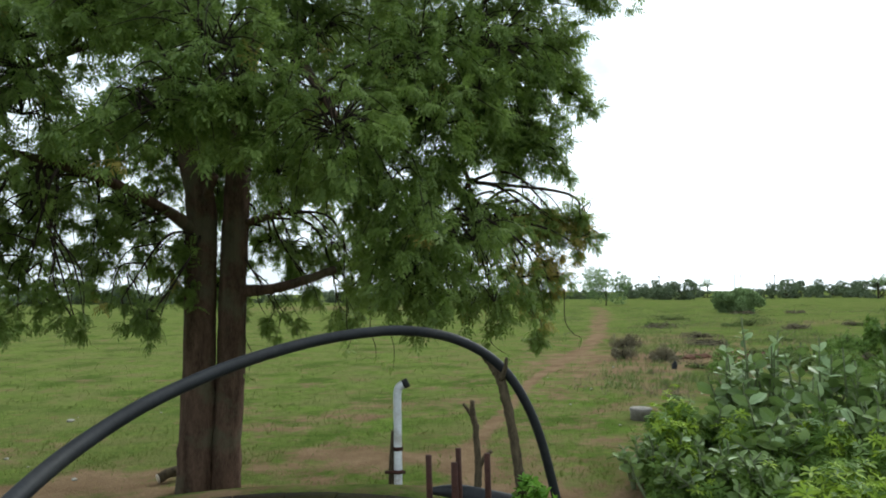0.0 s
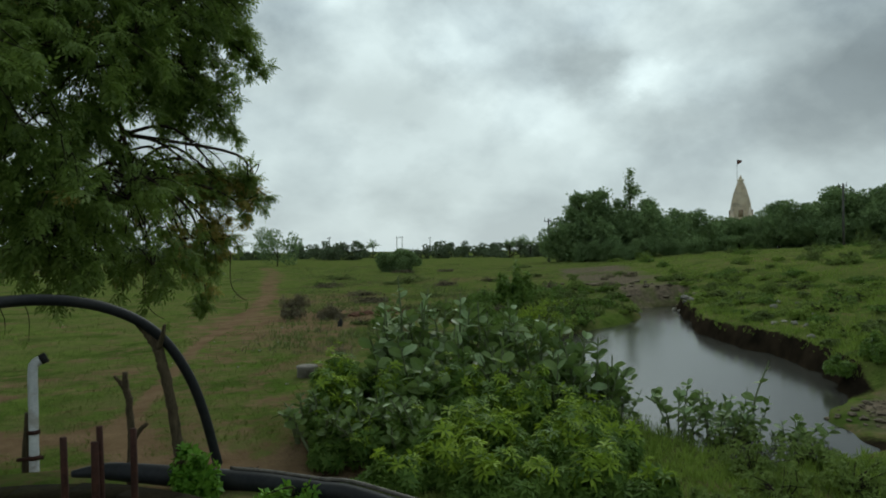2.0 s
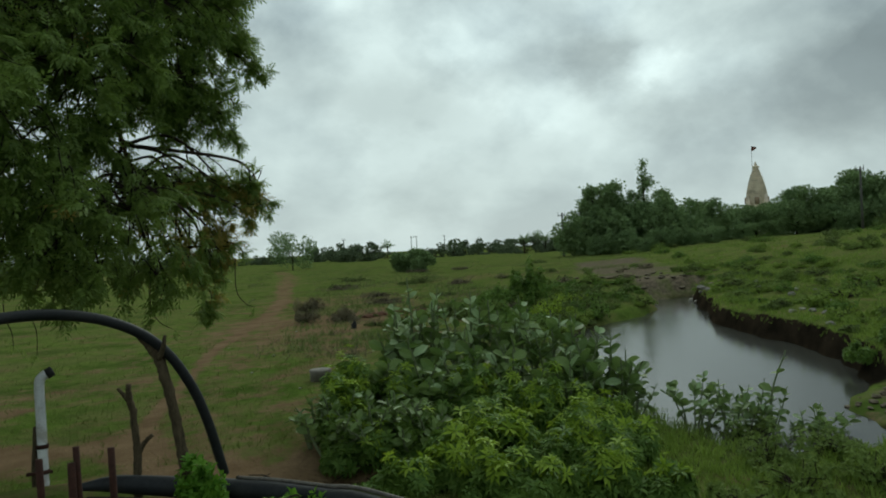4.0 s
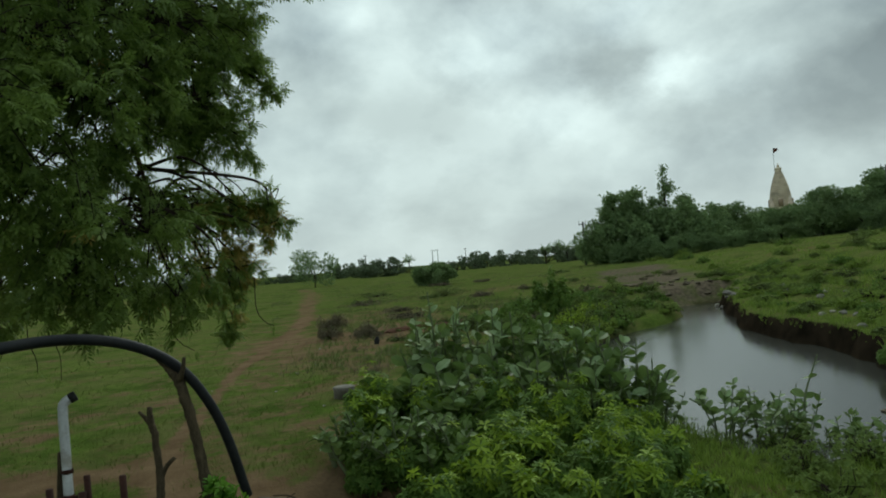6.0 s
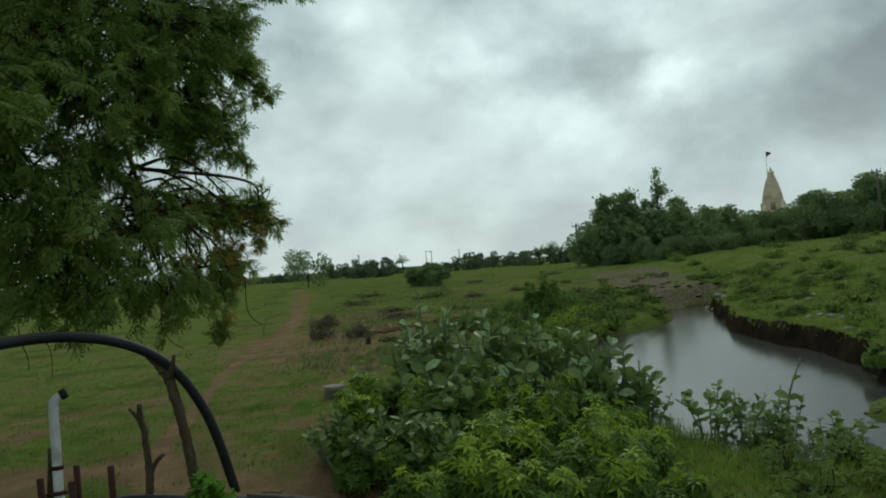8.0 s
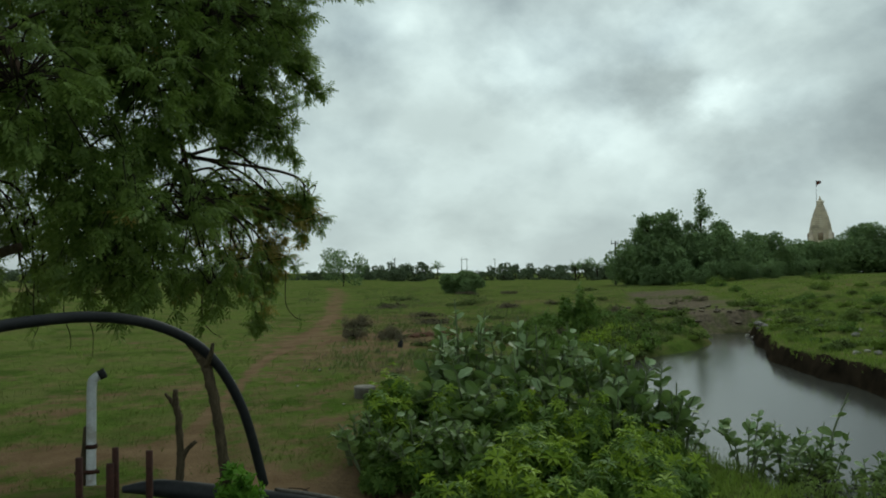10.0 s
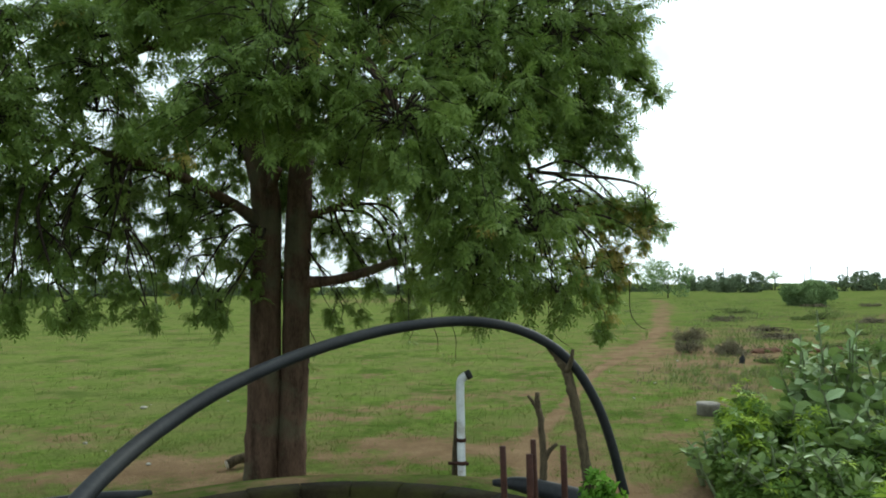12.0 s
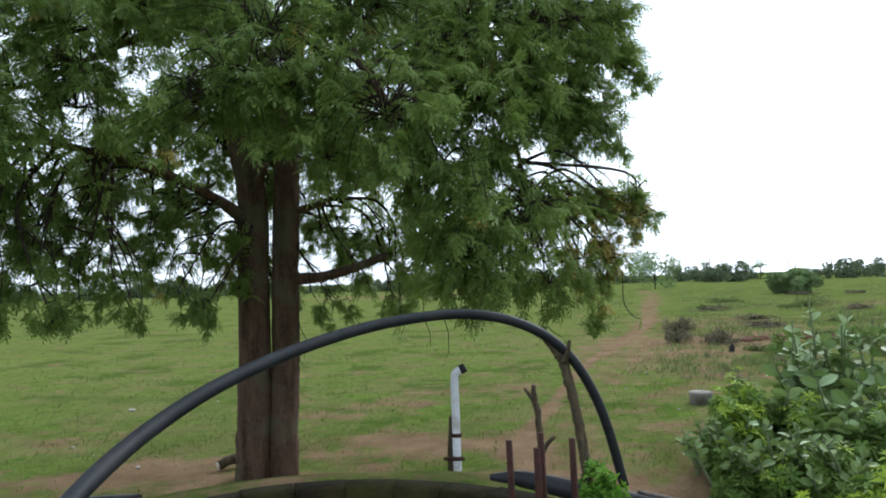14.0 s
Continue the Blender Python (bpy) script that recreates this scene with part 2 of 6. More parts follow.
GRASS_DARK, GRASS_LIGHT = (0.054, 0.088, 0.016), (0.122, 0.184, 0.034)
GRASS_DRY, GRASS_SHADE = (0.124, 0.14, 0.044), (0.058, 0.088, 0.019)
GRASS_YELLOW = (0.146, 0.188, 0.044)
GRASS_DEEP = (0.044, 0.075, 0.015)
GRASS_WORN = (0.165, 0.148, 0.066)
GRASS_PALE = (0.182, 0.215, 0.058)
M_GROUND = ground_material()
M_WATER = water_material()
M_GRASS = material("grass_blades", (0.098, 0.132, 0.026), (0.19, 0.222, 0.056), scale=1.5, rough=0.7, bump=0, island=0.5, translucent=0.3)
M_LUSH = material("lush_grass_blades", (0.125, 0.20, 0.028), (0.29, 0.385, 0.075), scale=1.5, rough=0.7, bump=0, island=0.5, translucent=0.35)
M_BARK = material("neem_bark", (0.042, 0.026, 0.018), (0.145, 0.092, 0.066), scale=5, fine=42, rough=0.95, bump=0.9,
                  stretch=(3.0, 3.0, 0.6), bump_distance=0.03, stain=(0.11, 0.11, 0.07), stain_scale=3, stain_amount=0.6, spec=0.1)
M_TWIG = material("twig_bark", (0.02, 0.016, 0.012), (0.06, 0.045, 0.036), scale=9, rough=0.95, bump=0.2, spec=0.1)
M_NEEM = material("neem_leaves", (0.09, 0.155, 0.03), (0.295, 0.395, 0.092), scale=1.1, rough=0.55, bump=0, island=0.45, translucent=0.5, spec=0.4)
M_NEEM_YELLOW = material("yellowing_neem_leaves", (0.20, 0.19, 0.035), (0.52, 0.40, 0.11), scale=2, rough=0.6, bump=0, island=0.6, translucent=0.35)
M_MILKWEED = material("milkweed_leaves", (0.085, 0.152, 0.034), (0.255, 0.345, 0.108), scale=3, rough=0.5, bump=0, per_object=0.6, translucent=0.25, spec=0.45)
M_MILKWEED_UNDER = material("milkweed_leaves_pale", (0.26, 0.38, 0.17), (0.46, 0.56, 0.32), scale=3, rough=0.55, bump=0, per_object=0.6, translucent=0.2)
M_SHRUB = material("bright_shrub_leaves", (0.17, 0.28, 0.02), (0.42, 0.55, 0.06), scale=2.5, rough=0.6, bump=0, island=0.55, translucent=0.35)
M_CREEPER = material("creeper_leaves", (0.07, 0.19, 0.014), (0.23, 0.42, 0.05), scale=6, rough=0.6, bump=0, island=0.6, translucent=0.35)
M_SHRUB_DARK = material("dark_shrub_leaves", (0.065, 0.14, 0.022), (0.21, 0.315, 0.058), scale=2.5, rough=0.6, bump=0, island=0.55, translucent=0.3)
# lightened towards blue, with some distance haze painted into the leaf colour
M_FAR = material("far_tree_leaves", (0.10, 0.17, 0.07), (0.29, 0.39, 0.16), scale=0.6, rough=0.8, bump=0, island=0.5, translucent=0.2)
M_WEED = material("wispy_weed_leaves", (0.10, 0.165, 0.034), (0.26, 0.335, 0.085), scale=2, rough=0.8, bump=0, island=0.5, translucent=0.3)
# greyed and lightened: distance haze is put into this leaf colour
M_HEDGE = material("hazed_hedge_leaves", (0.085, 0.12, 0.068), (0.18, 0.225, 0.125), scale=0.3, rough=0.9, bump=0, island=0.4, translucent=0.2)
M_THORN = material("dry_thorn_scrub", (0.14, 0.125, 0.078), (0.255, 0.22, 0.14), scale=2, rough=0.95, bump=0, island=0.6, translucent=0.1)
M_SCRUB = material("low_scrub_leaves", (0.10, 0.145, 0.042), (0.22, 0.275, 0.085), scale=2, rough=0.85, bump=0, island=0.6, translucent=0.2)
M_STALK = material("green_stalks", (0.10, 0.13, 0.06), (0.22, 0.25, 0.14), scale=6, rough=0.8, bump=0.1)
M_HOSE = material("black_plastic_pipe", (0.010, 0.011, 0.013), (0.024, 0.026, 0.030), scale=7, rough=0.52, bump=0.08, stain=(0.045, 0.043, 0.04), stain_scale=4, stain_amount=0.25, spec=0.25)
M_PVC = material("white_plastic_pipe", (0.50, 0.51, 0.53), (0.72, 0.73, 0.75), scale=8, rough=0.45, bump=0.05, stain=(0.30, 0.25, 0.2), stain_scale=9, stain_amount=0.6)
M_STICK = material("weathered_branch_wood", (0.038, 0.031, 0.02), (0.135, 0.105, 0.066), scale=14, fine=90, rough=0.95, bump=0.5, stretch=(2, 2, .4), bump_distance=0.008, spec=0.1)
M_RUST = material("rusty_iron", (0.028, 0.013, 0.011), (0.074, 0.032, 0.023), scale=30, rough=0.9, bump=0.4, fine=160, bump_distance=0.004, stain=(0.04, 0.02, 0.016), stain_scale=18, stain_amount=0.7, spec=0.2)
M_MOSS = material("mossy_well_stone", (0.011, 0.009, 0.005), (0.036, 0.028, 0.014), scale=5, fine=45, rough=0.97, bump=0.8, stain=(0.038, 0.04, 0.010), stain_scale=2.2, stain_amount=0.8, spec=0.1, per_object=0.3)
M_MORTAR = material("pale_lime_mortar", (0.16, 0.14, 0.11), (0.34, 0.31, 0.26), scale=9, fine=60, rough=0.95, bump=0.5, stain=(0.07, 0.07, 0.03), stain_scale=4, stain_amount=0.5)
M_STONE = material("grey_field_stone", (0.15, 0.135, 0.12), (0.34, 0.32, 0.29), scale=7, fine=50, rough=0.95, bump=0.6, per_object=0.3)
M_PALE = material("pale_litter_and_chalky_stone", (0.24, 0.225, 0.19), (0.42, 0.40, 0.345), scale=9, rough=0.9, bump=0.3, per_object=0.3)
M_CONCRETE = material("grey_cast_concrete", (0.15, 0.135, 0.115), (0.27, 0.245, 0.215), scale=9, fine=70, rough=0.95, bump=0.4, stain=(0.11, 0.10, 0.085), stain_scale=5, stain_amount=0.6)
M_TEMPLE = material("cream_temple_stone", (0.72, 0.60, 0.46), (0.9, 0.79, 0.64), scale=0.6, fine=4, rough=0.9, bump=0.4, bump_distance=0.1, stain=(0.32, 0.25, 0.18), stain_scale=0.5, stain_amount=0.5)
M_NICHE_SHADE = material("temple_niche_shade_stone", (0.25, 0.18, 0.12), (0.36, 0.27, 0.19), scale=0.8, rough=0.9, bump=0.3)
M_FLAG = material("saffron_flag_cloth", (0.10, 0.03, 0.02), (0.16, 0.05, 0.03), scale=2, rough=0.9, bump=0.1)
M_POLE = material("grey_power_pole", (0.07, 0.068, 0.062), (0.13, 0.125, 0.115), scale=2, rough=0.9, bump=0.2)
M_BLACKBAG = material("black_rag", (0.012, 0.012, 0.012), (0.03, 0.03, 0.03), scale=9, rough=0.8, bump=0.4)
M_CUT = material("fresh_cut_wood", (0.42, 0.36, 0.28), (0.58, 0.52, 0.42), scale=20, rough=0.9, bump=0.2)
M_EARTH = material("red_earth_clod", (0.075, 0.036, 0.022), (0.16, 0.085, 0.055), scale=6, rough=0.97, bump=0.6, spec=0.1)
M_RUBBLE = material("muddy_rubble", (0.06, 0.048, 0.03), (0.19, 0.155, 0.105), scale=5, rough=0.9, bump=0.5, per_object=0.5)
M_WIRE = material("grey_wire", (0.10, 0.09, 0.08), (0.2, 0.18, 0.16), scale=20, rough=0.6, bump=0.1, metal=0.5)


# ---- mesh helpers ----
def mesh_of(name, verts, faces, mats, index=None, smooth=False):
    """A mesh from an array of points and an array of quads."""
    verts, faces = np.asarray(verts, float), np.asarray(faces, int)
    me = bpy.data.meshes.new(name)
    me.vertices.add(len(verts))
    me.vertices.foreach_set("co", verts.ravel())
    me.loops.add(faces.size)
    me.loops.foreach_set("vertex_index", faces.ravel())
    me.polygons.add(len(faces))
    me.polygons.foreach_set("loop_start", np.arange(len(faces)) * faces.shape[1])
    if index is not None:
        me.polygons.foreach_set("material_index", np.asarray(index, int))
    me.update(calc_edges=True)
    if smooth:
        me.polygons.foreach_set("use_smooth", np.ones(len(faces), bool))
    for m in (mats if isinstance(mats, (list, tuple)) else [mats]):
        me.materials.append(m)
    return me


def thing(name, at, label, category, group="", turn=0.0):
    ob = new(name)
    ob.empty_display_size = 0.1
    ob.matrix_world = pose(*at, 0, 0, turn)
    return tagged(ob, label, category, group)


def part(name, me, parent, label="", kind=""):
    ob = new(name, me)
    ob.parent = parent
    return tagged(ob, label, kind=kind)


def joined(pieces):
    """Several (points, quads) as one."""
    vs, fs, n = [], [], 0
    for v, f in pieces:
        vs.append(np.asarray(v))
        fs.append(np.asarray(f) + n)
        n += len(v)
    return np.concatenate(vs), np.concatenate(fs)


def smooth_line(points, steps=8):
    """A Catmull-Rom line through the points."""
    p = np.asarray(points, float)
    p = np.vstack([2 * p[0] - p[1], p, 2 * p[-1] - p[-2]])
    out = []
    for i in range(1, len(p) - 2):
        for k in range(steps):
            t = k / steps
            a, b, c, d = p[i - 1], p[i], p[i + 1], p[i + 2]
            out.append(0.5 * (2 * b + (c - a) * t + (2 * a - 5 * b + 4 * c - d) * t * t + (3 * b - a - 3 * c + d) * t ** 3))
    out.append(p[-2])
    return np.array(out)


def tube(points, radii, sides=8, rough=0.0, rng=None, cap=True):
    """A round tapered tube along the points, closed at both ends."""
    p = np.asarray(points, float)
    r = np.interp(np.linspace(0, 1, len(p)), np.linspace(0, 1, len(radii)), radii)
    tan = np.gradient(p, axis=0)
    tan /= np.linalg.norm(tan, axis=1)[:, None] + 1e-9
    up = np.array([0, 0, 1.0]) if abs(tan[0, 2]) < 0.9 else np.array([1.0, 0, 0])
    rings = []
    side = np.cross(tan[0], up)
    side /= np.linalg.norm(side)
    if cap:
        p, tan, r = np.vstack([p[:1], p, p[-1:]]), np.vstack([tan[:1], tan, tan[-1:]]), np.concatenate([[r[0] * 0.02], r, [r[-1] * 0.02]])
    for i in range(len(p)):
        side = side - tan[i] * (side @ tan[i])
        side /= np.linalg.norm(side)
        other = np.cross(tan[i], side)
        a = np.arange(sides) * 2 * np.pi / sides
        rr = r[i] * (1 + (rough * rng.standard_normal(sides) if rough else 0))
        rings.append(p[i] + (np.cos(a) * rr)[:, None] * side + (np.sin(a) * rr)[:, None] * other)
    v = np.concatenate(rings)
    i, j = np.meshgrid(np.arange(len(p) - 1), np.arange(sides), indexing="ij")
    a, b = i * sides + j, i * sides + (j + 1) % sides
    f = np.stack([a, b, b + sides, a + sides], -1).reshape(-1, 4)
    return v, f


def frames_of(d, up, roll):
    """Turned frames: x along d, z as near to up as may be, then rolled about x."""
    x = d / (np.linalg.norm(d, axis=1)[:, None] + 1e-9)
    y = np.cross(up, x)
    bad = np.linalg.norm(y, axis=1) < 1e-3
    y[bad] = (0, 1, 0)
    y /= np.linalg.norm(y, axis=1)[:, None]
    z = np.cross(x, y)
    c, s = np.cos(roll)[:, None], np.sin(roll)[:, None]
    return np.stack([x, y * c + z * s, z * c - y * s], -1)


def place(template, at, turn, size):
    """Copies of a template of quads (n x 4 x 3) at many points, as one set of points and quads."""
    k = template.reshape(-1, 3)
    v = np.einsum("nij,kj->nki", turn, k) * np.asarray(size)[:, None, None] + at[:, None, :]
    v = v.reshape(-1, 3)
    return v, np.arange(len(v)).reshape(-1, 4)


def leaflet(at, d, length, width, droop=0.15):
    """A pointed leaflet, one folded quad."""
    at, d = np.asarray(at, float), np.asarray(d, float)
    d = d / np.linalg.norm(d)
    s = np.cross((0, 0, 1.0), d)
    s /= np.linalg.norm(s)
    m = at + d * length * 0.45
    return [at, m + s * width / 2, at + d * length - np.array((0, 0, droop * length)), m - s * width / 2]


def neem_spray():
    """A pinnate leaf 1 long: leaflet pairs along a drooping stalk."""
    q = []
    for i in range(4):
        x = 0.2 + 0.2 * i
        z = -0.10 * x * x
        for s in (-1, 1):
            q.append(leaflet((x, 0, z), (0.65, s * 0.9, -0.25), 0.42 - 0.012 * i, 0.14))
    q.append(leaflet((0.95, 0, -0.1), (1, 0.05, -0.3), 0.40, 0.14))
    return np.array(q, float)


def whorl(n=8, tilt=0.45, width=0.24):
    """A rosette of narrow leaves, 1 in radius."""
    q = []
    for i in range(n):
        a = i * 2.399
        t = tilt * (0.5 + 0.9 * i / n)
        q.append(leaflet((0, 0, 0.02 * i), (math.cos(a), math.sin(a), t), 1.0 - 0.03 * i, width, 0.3))
    return np.array(q, float)


def broad_leaf():
    """A broad oval leaf 1 long with a folded midrib and a curled tip: eight quads."""
    xs = (0, 0.2, 0.5, 0.8, 1.0)
    ws = (0.06, 0.22, 0.315, 0.245, 0.03)
    q = []
    for i in range(4):
        for s in (-1, 1):
            rows = []
            for x, w in ((xs[i], ws[i]), (xs[i + 1], ws[i + 1])):
                rows.append(((x, 0, -0.12 * x * x), (x, s * w, 0.09 * w * 3 - 0.12 * x * x)))
            a, b, c, d = rows[0][0], rows[1][0], rows[1][1], rows[0][1]
            q.append([a, b, c, d] if s > 0 else [d, c, b, a])
    return np.array(q, float)


SPRAY, WHORL, BROAD = neem_spray(), whorl(), broad_leaf()
SPRIG = np.concatenate([whorl(5, 0.9, 0.42)])


# ---- the lie of the land ----
WELL = (-0.72, 2.58)
WELL_IN, WELL_OUT, WELL_TOP = 1.24, 1.40, 0.55
WATER = -0.25
BROOK = np.array([(7.6, -60), (6.6, -20), (5.9, -4), (6.2, 1.5), (6.45, 3.3), (6.65, 4.2), (7.0, 5.05), (7.75, 6.1), (8.45, 7.55), (9.3, 9.35), (10.2, 11.0), (11.5, 12.05), (12.9, 13.1), (14.2, 14.4), (15.75, 16.25), (17.3, 18.8), (20, 23), (24, 29), (29, 36), (36, 45)])
BROOK_HALF = np.array([1.5, 0.8, 0.4, 0.35, 0.35, 0.5, 0.75, 1.2, 1.6, 1.8, 1.75, 1.15, 0.75, 0.6, 0.62, 1.2, 1.7, 2.0, 2.0, 0.5])
TRAIL = np.array([(0.25, 6.6), (0.35, 7.6), (0.75, 9.2), (1.65, 12.6), (2.6, 15.3), (3.8, 18.6), (5.3, 23.4), (7.6, 33), (11.1, 47), (14, 62)])
TRAIL_HALF = np.array([0.25, 0.11, 0.09, 0.09, 0.11, 0.15, 0.25, 0.42, 0.65, 0.8])


def to_line(x, y, line, half):
    """Distance to a line, the side of it (right is above 0), and the half width there."""
    best = np.full(x.shape, 1e9)
    side, wid = np.zeros(x.shape), np.ones(x.shape)
    for (ax, ay), (bx, by), ha, hb in zip(line[:-1], line[1:], half[:-1], half[1:]):
        dx, dy = bx - ax, by - ay
        t = np.clip(((x - ax) * dx + (y - ay) * dy) / (dx * dx + dy * dy), 0, 1)
        ex, ey = x - ax - t * dx, y - ay - t * dy
        d = np.hypot(ex, ey)
        m = d < best
        best = np.where(m, d, best)
        side = np.where(m, dx * ey - dy * ex, side)
        wid = np.where(m, ha + t * (hb - ha), wid)
    return best, -np.sign(side), wid


def step(x, a, b):
    t = np.clip((x - a) / (b - a), 0, 1)
    return t * t * (3 - 2 * t)


def ripple(x, y, s, seed=0.0):
    """Soft unevenness, about -1 to 1."""
    return (np.sin(x * s + 1.3 * np.sin(y * s * 0.7 + seed) + seed) * np.cos(y * s * 1.1 + 1.7 * np.sin(x * s * 0.6 - seed))
            + 0.5 * np.sin(x * s * 2.3 - y * s * 1.9 + seed * 2))


def blot(x, y, cx, cy, rx, ry=None):
    ry = ry or rx
    return np.exp(-(((x - cx) / rx) ** 2 + ((y - cy) / ry) ** 2))


def shore(x, y):
    """Distance to the brook's middle, the side, and the ragged half width of its bed."""
    d, side, half = to_line(x, y, BROOK, BROOK_HALF)
    half = half + np.where(side > 0, 0.10, 0.10) * ripple(x, y, 1.3, 4.0) + np.where(side > 0, 0.06, 0.04) * ripple(x, y, 3.6, 1.0)
    return d, side, half


def height(x, y, pit=False):
    x, y = np.asarray(x, float), np.asarray(y, float)
    r, az = np.hypot(x, y), np.degrees(np.arctan2(-x, y))
    rise = np.interp(az, [-170, -90, -57, -50, -44, -37, -33, -15, 20, 60, 170], [0.01, 0.05, 0.078, 0.060, 0.042, 0.031, 0.027, 0.016, 0.006, 0.004, 0.01])
    top = np.interp(az, [-170, -90, -57, -50, -42, -37, -33, -10, 20, 170], [1.0, 2.0, 2.0, 1.55, 0.95, 0.55, 0.28, 0.22, 0.15, 0.3])
    z = top * (1 - np.exp(-rise * np.maximum(r - np.interp(az, [-45, -30], [12.5, 8.0]), 0) / top))
    z = z + 0.02 * ripple(x, y, 0.55) * step(r, 4, 12) + 0.06 * ripple(x, y, 0.16, 2.0) * step(r, 12, 40) * step(-r, -160, -60)
    z = z + 0.004 * ripple(x, y, 2.7, 1.0)
    # the bank round the well, made of what was dug out of it
    w = np.hypot(x - WELL[0], y - WELL[1])
    z = z + 0.46 * step(-w, -3.4, -1.75)
    z = z - 0.32 * blot(x, y, 1.72, 5.2, 0.6, 0.5)     # a hollow under the milkweed, sunk so that it falls dark
    # the brook: undercut on the far side, sloping on the near side
    d, side, half = shore(x, y)
    z = z + np.where(side > 0, 0.09, 0.0) * (ripple(x, y, 0.9, 6.0) + 0.5 * ripple(x, y, 2.1, 2.0)) * step(d - half, 0.3, 2.0) * step(-r, -60, -30)
    wet = step(-y, -17.8, -16.6)
    bed = np.where(wet > 0.01, WATER - 0.25 * wet + 0.30 * (1 - wet), np.minimum(z - 0.10, 9))
    bed = bed + 0.36 * step(-y, -4.45, -3.6) * step(y, -30, -10)     # the pool ends in a muddy shallow
    steep = np.where(side > 0, 0.08 + 1.5 * step(-y, -5.9, -4.8) + 1.3 * step(y, 16.4, 17.4), 0.45 + 0.9 * step(-y, -11, -7))
    z = z + np.where(side > 0, (0.17 * step(-y, -11, -6.5) - 0.05) * step(-d, -7, -2.5) * step(y, 2, 5) - 0.16 * step(-d, -6, -1.5) * step(y, 10, 14) * step(-y, -24, -18), -0.24 * step(-d, -5, -1.6) * step(-y, -19, -15))
    bank = step(d - half, -0.18, steep)
    # a strip of mud lies at the foot of the far bank
    mudflat = np.where((side > 0) & (wet > 0.5), np.minimum(WATER + 0.05, z), bed)
    foot = step(d - half, -0.6 - 0.06 * ripple(x, y, 1.9, 3.0), -0.2) * step(-y, -6.6, -5.2)
    low = bed + (mudflat - bed) * foot
    z = low + (z - low) * bank
    # a flat of river rubble at the foot of the far bank
    z = z + (-0.17 + 0.02 * ripple(x, y, 3.1, 2.0) - z) * step(blot(x, y, 8.5, 4.15, 1.45, 1.15), 0.42, 0.62) * (side > 0)
    if pit:
        z = np.where(w < WELL_IN + 0.07, -6.0, z)
    return z


def ground_z(x, y):
    return float(height(np.array([x]), np.array([y]))[0])


def build_ground():
    radii = np.concatenate([[0.02, 0.3], 0.6 * 1.009 ** np.arange(0, 560), 0.6 * 1.009 ** 560 * 1.06 ** np.arange(1, 68)])
    ang = np.concatenate([np.arange(-80, 52, 0.45), np.arange(52, 280, 3.0)])
    a = np.radians(ang)
    R, A = np.meshgrid(radii, a, indexing="ij")
    X, Y = -R * np.sin(A), R * np.cos(A)
    Z = height(X, Y, pit=True)
    nr, na = R.shape
    i, j = np.meshgrid(np.arange(nr - 1), np.arange(na), indexing="ij")
    p, q = i * na + j, i * na + (j + 1) % na
    f = np.stack([p, p + na, q + na, q], -1).reshape(-1, 4)
    v = np.stack([X, Y, Z], -1).reshape(-1, 3)
    me = mesh_of("ground", v, f, M_GROUND, smooth=True)
    x, y = v[:, 0], v[:, 1]
    r = np.hypot(x, y)
    td, _, th = to_line(x, y, TRAIL, TRAIL_HALF)
    soil = 0.31 * step(-td / th, -1.7, -0.3) + 0.035
    soil = soil + 0.055 * blot(x, y, 4.0, 15.5, 4.5, 8.0) + 0.035 * blot(x, y, 1.5, 9.0, 2.5, 3.0)
    for cx, cy, rx, ry, s in SOIL_PATCHES:
        soil = soil + s * blot(x, y, cx, cy, rx, ry)
    w = np.hypot(x - WELL[0], y - WELL[1])
    soil = soil + 0.14 * step(-w, -2.6, -1.6)
    d, side, half = shore(x, y)
    mud_shade = step(-(d - half), -0.16, -0.06) * step(-y, -17.8, -16.6) * np.where(side > 0, 1.0, 0.25) * (1 - step(blot(x, y, 8.4, 4.2, 1.5, 1.2), 0.2, 0.5))
    mud_shade = mud_shade + 0.8 * blot(x, y, 1.62, 5.1, 0.55, 0.55)     # shade in the hollow, painted with the dark mud tone
    gravel = step(-(d - half), -1.8, 0.6) * step(y, 15.6, 17.0) * step(-y, -46, -34) * (0.62 + 0.10 * ripple(x, y, 0.9, 3.0)) + 0.95 * blot(x, y, 8.4, 4.2, 1.4, 1.1)
    soil = soil - 0.10 * step(r, 25, 60)
    az = np.degrees(np.arctan2(-x, y))
    pale = 0.55 * step(r, 6, 20) * step(az, -16, -2) + 0.4 * step(r, 18, 45) * step(-az, 2, 16) + 0.3 * step(-az, 38, 46) * step(r, 9, 13)
    for nm, val in (("pale", np.minimum(pale, 0.6)), ("soil", soil), ("gravel", gravel), ("mud_shade", mud_shade)):
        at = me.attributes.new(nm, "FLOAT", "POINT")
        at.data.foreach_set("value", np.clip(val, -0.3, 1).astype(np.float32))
    ob = new("ground", me)
    tagged(ob, "grazed green turf with bare red soil patches and a worn path", "ground", kind="structure")


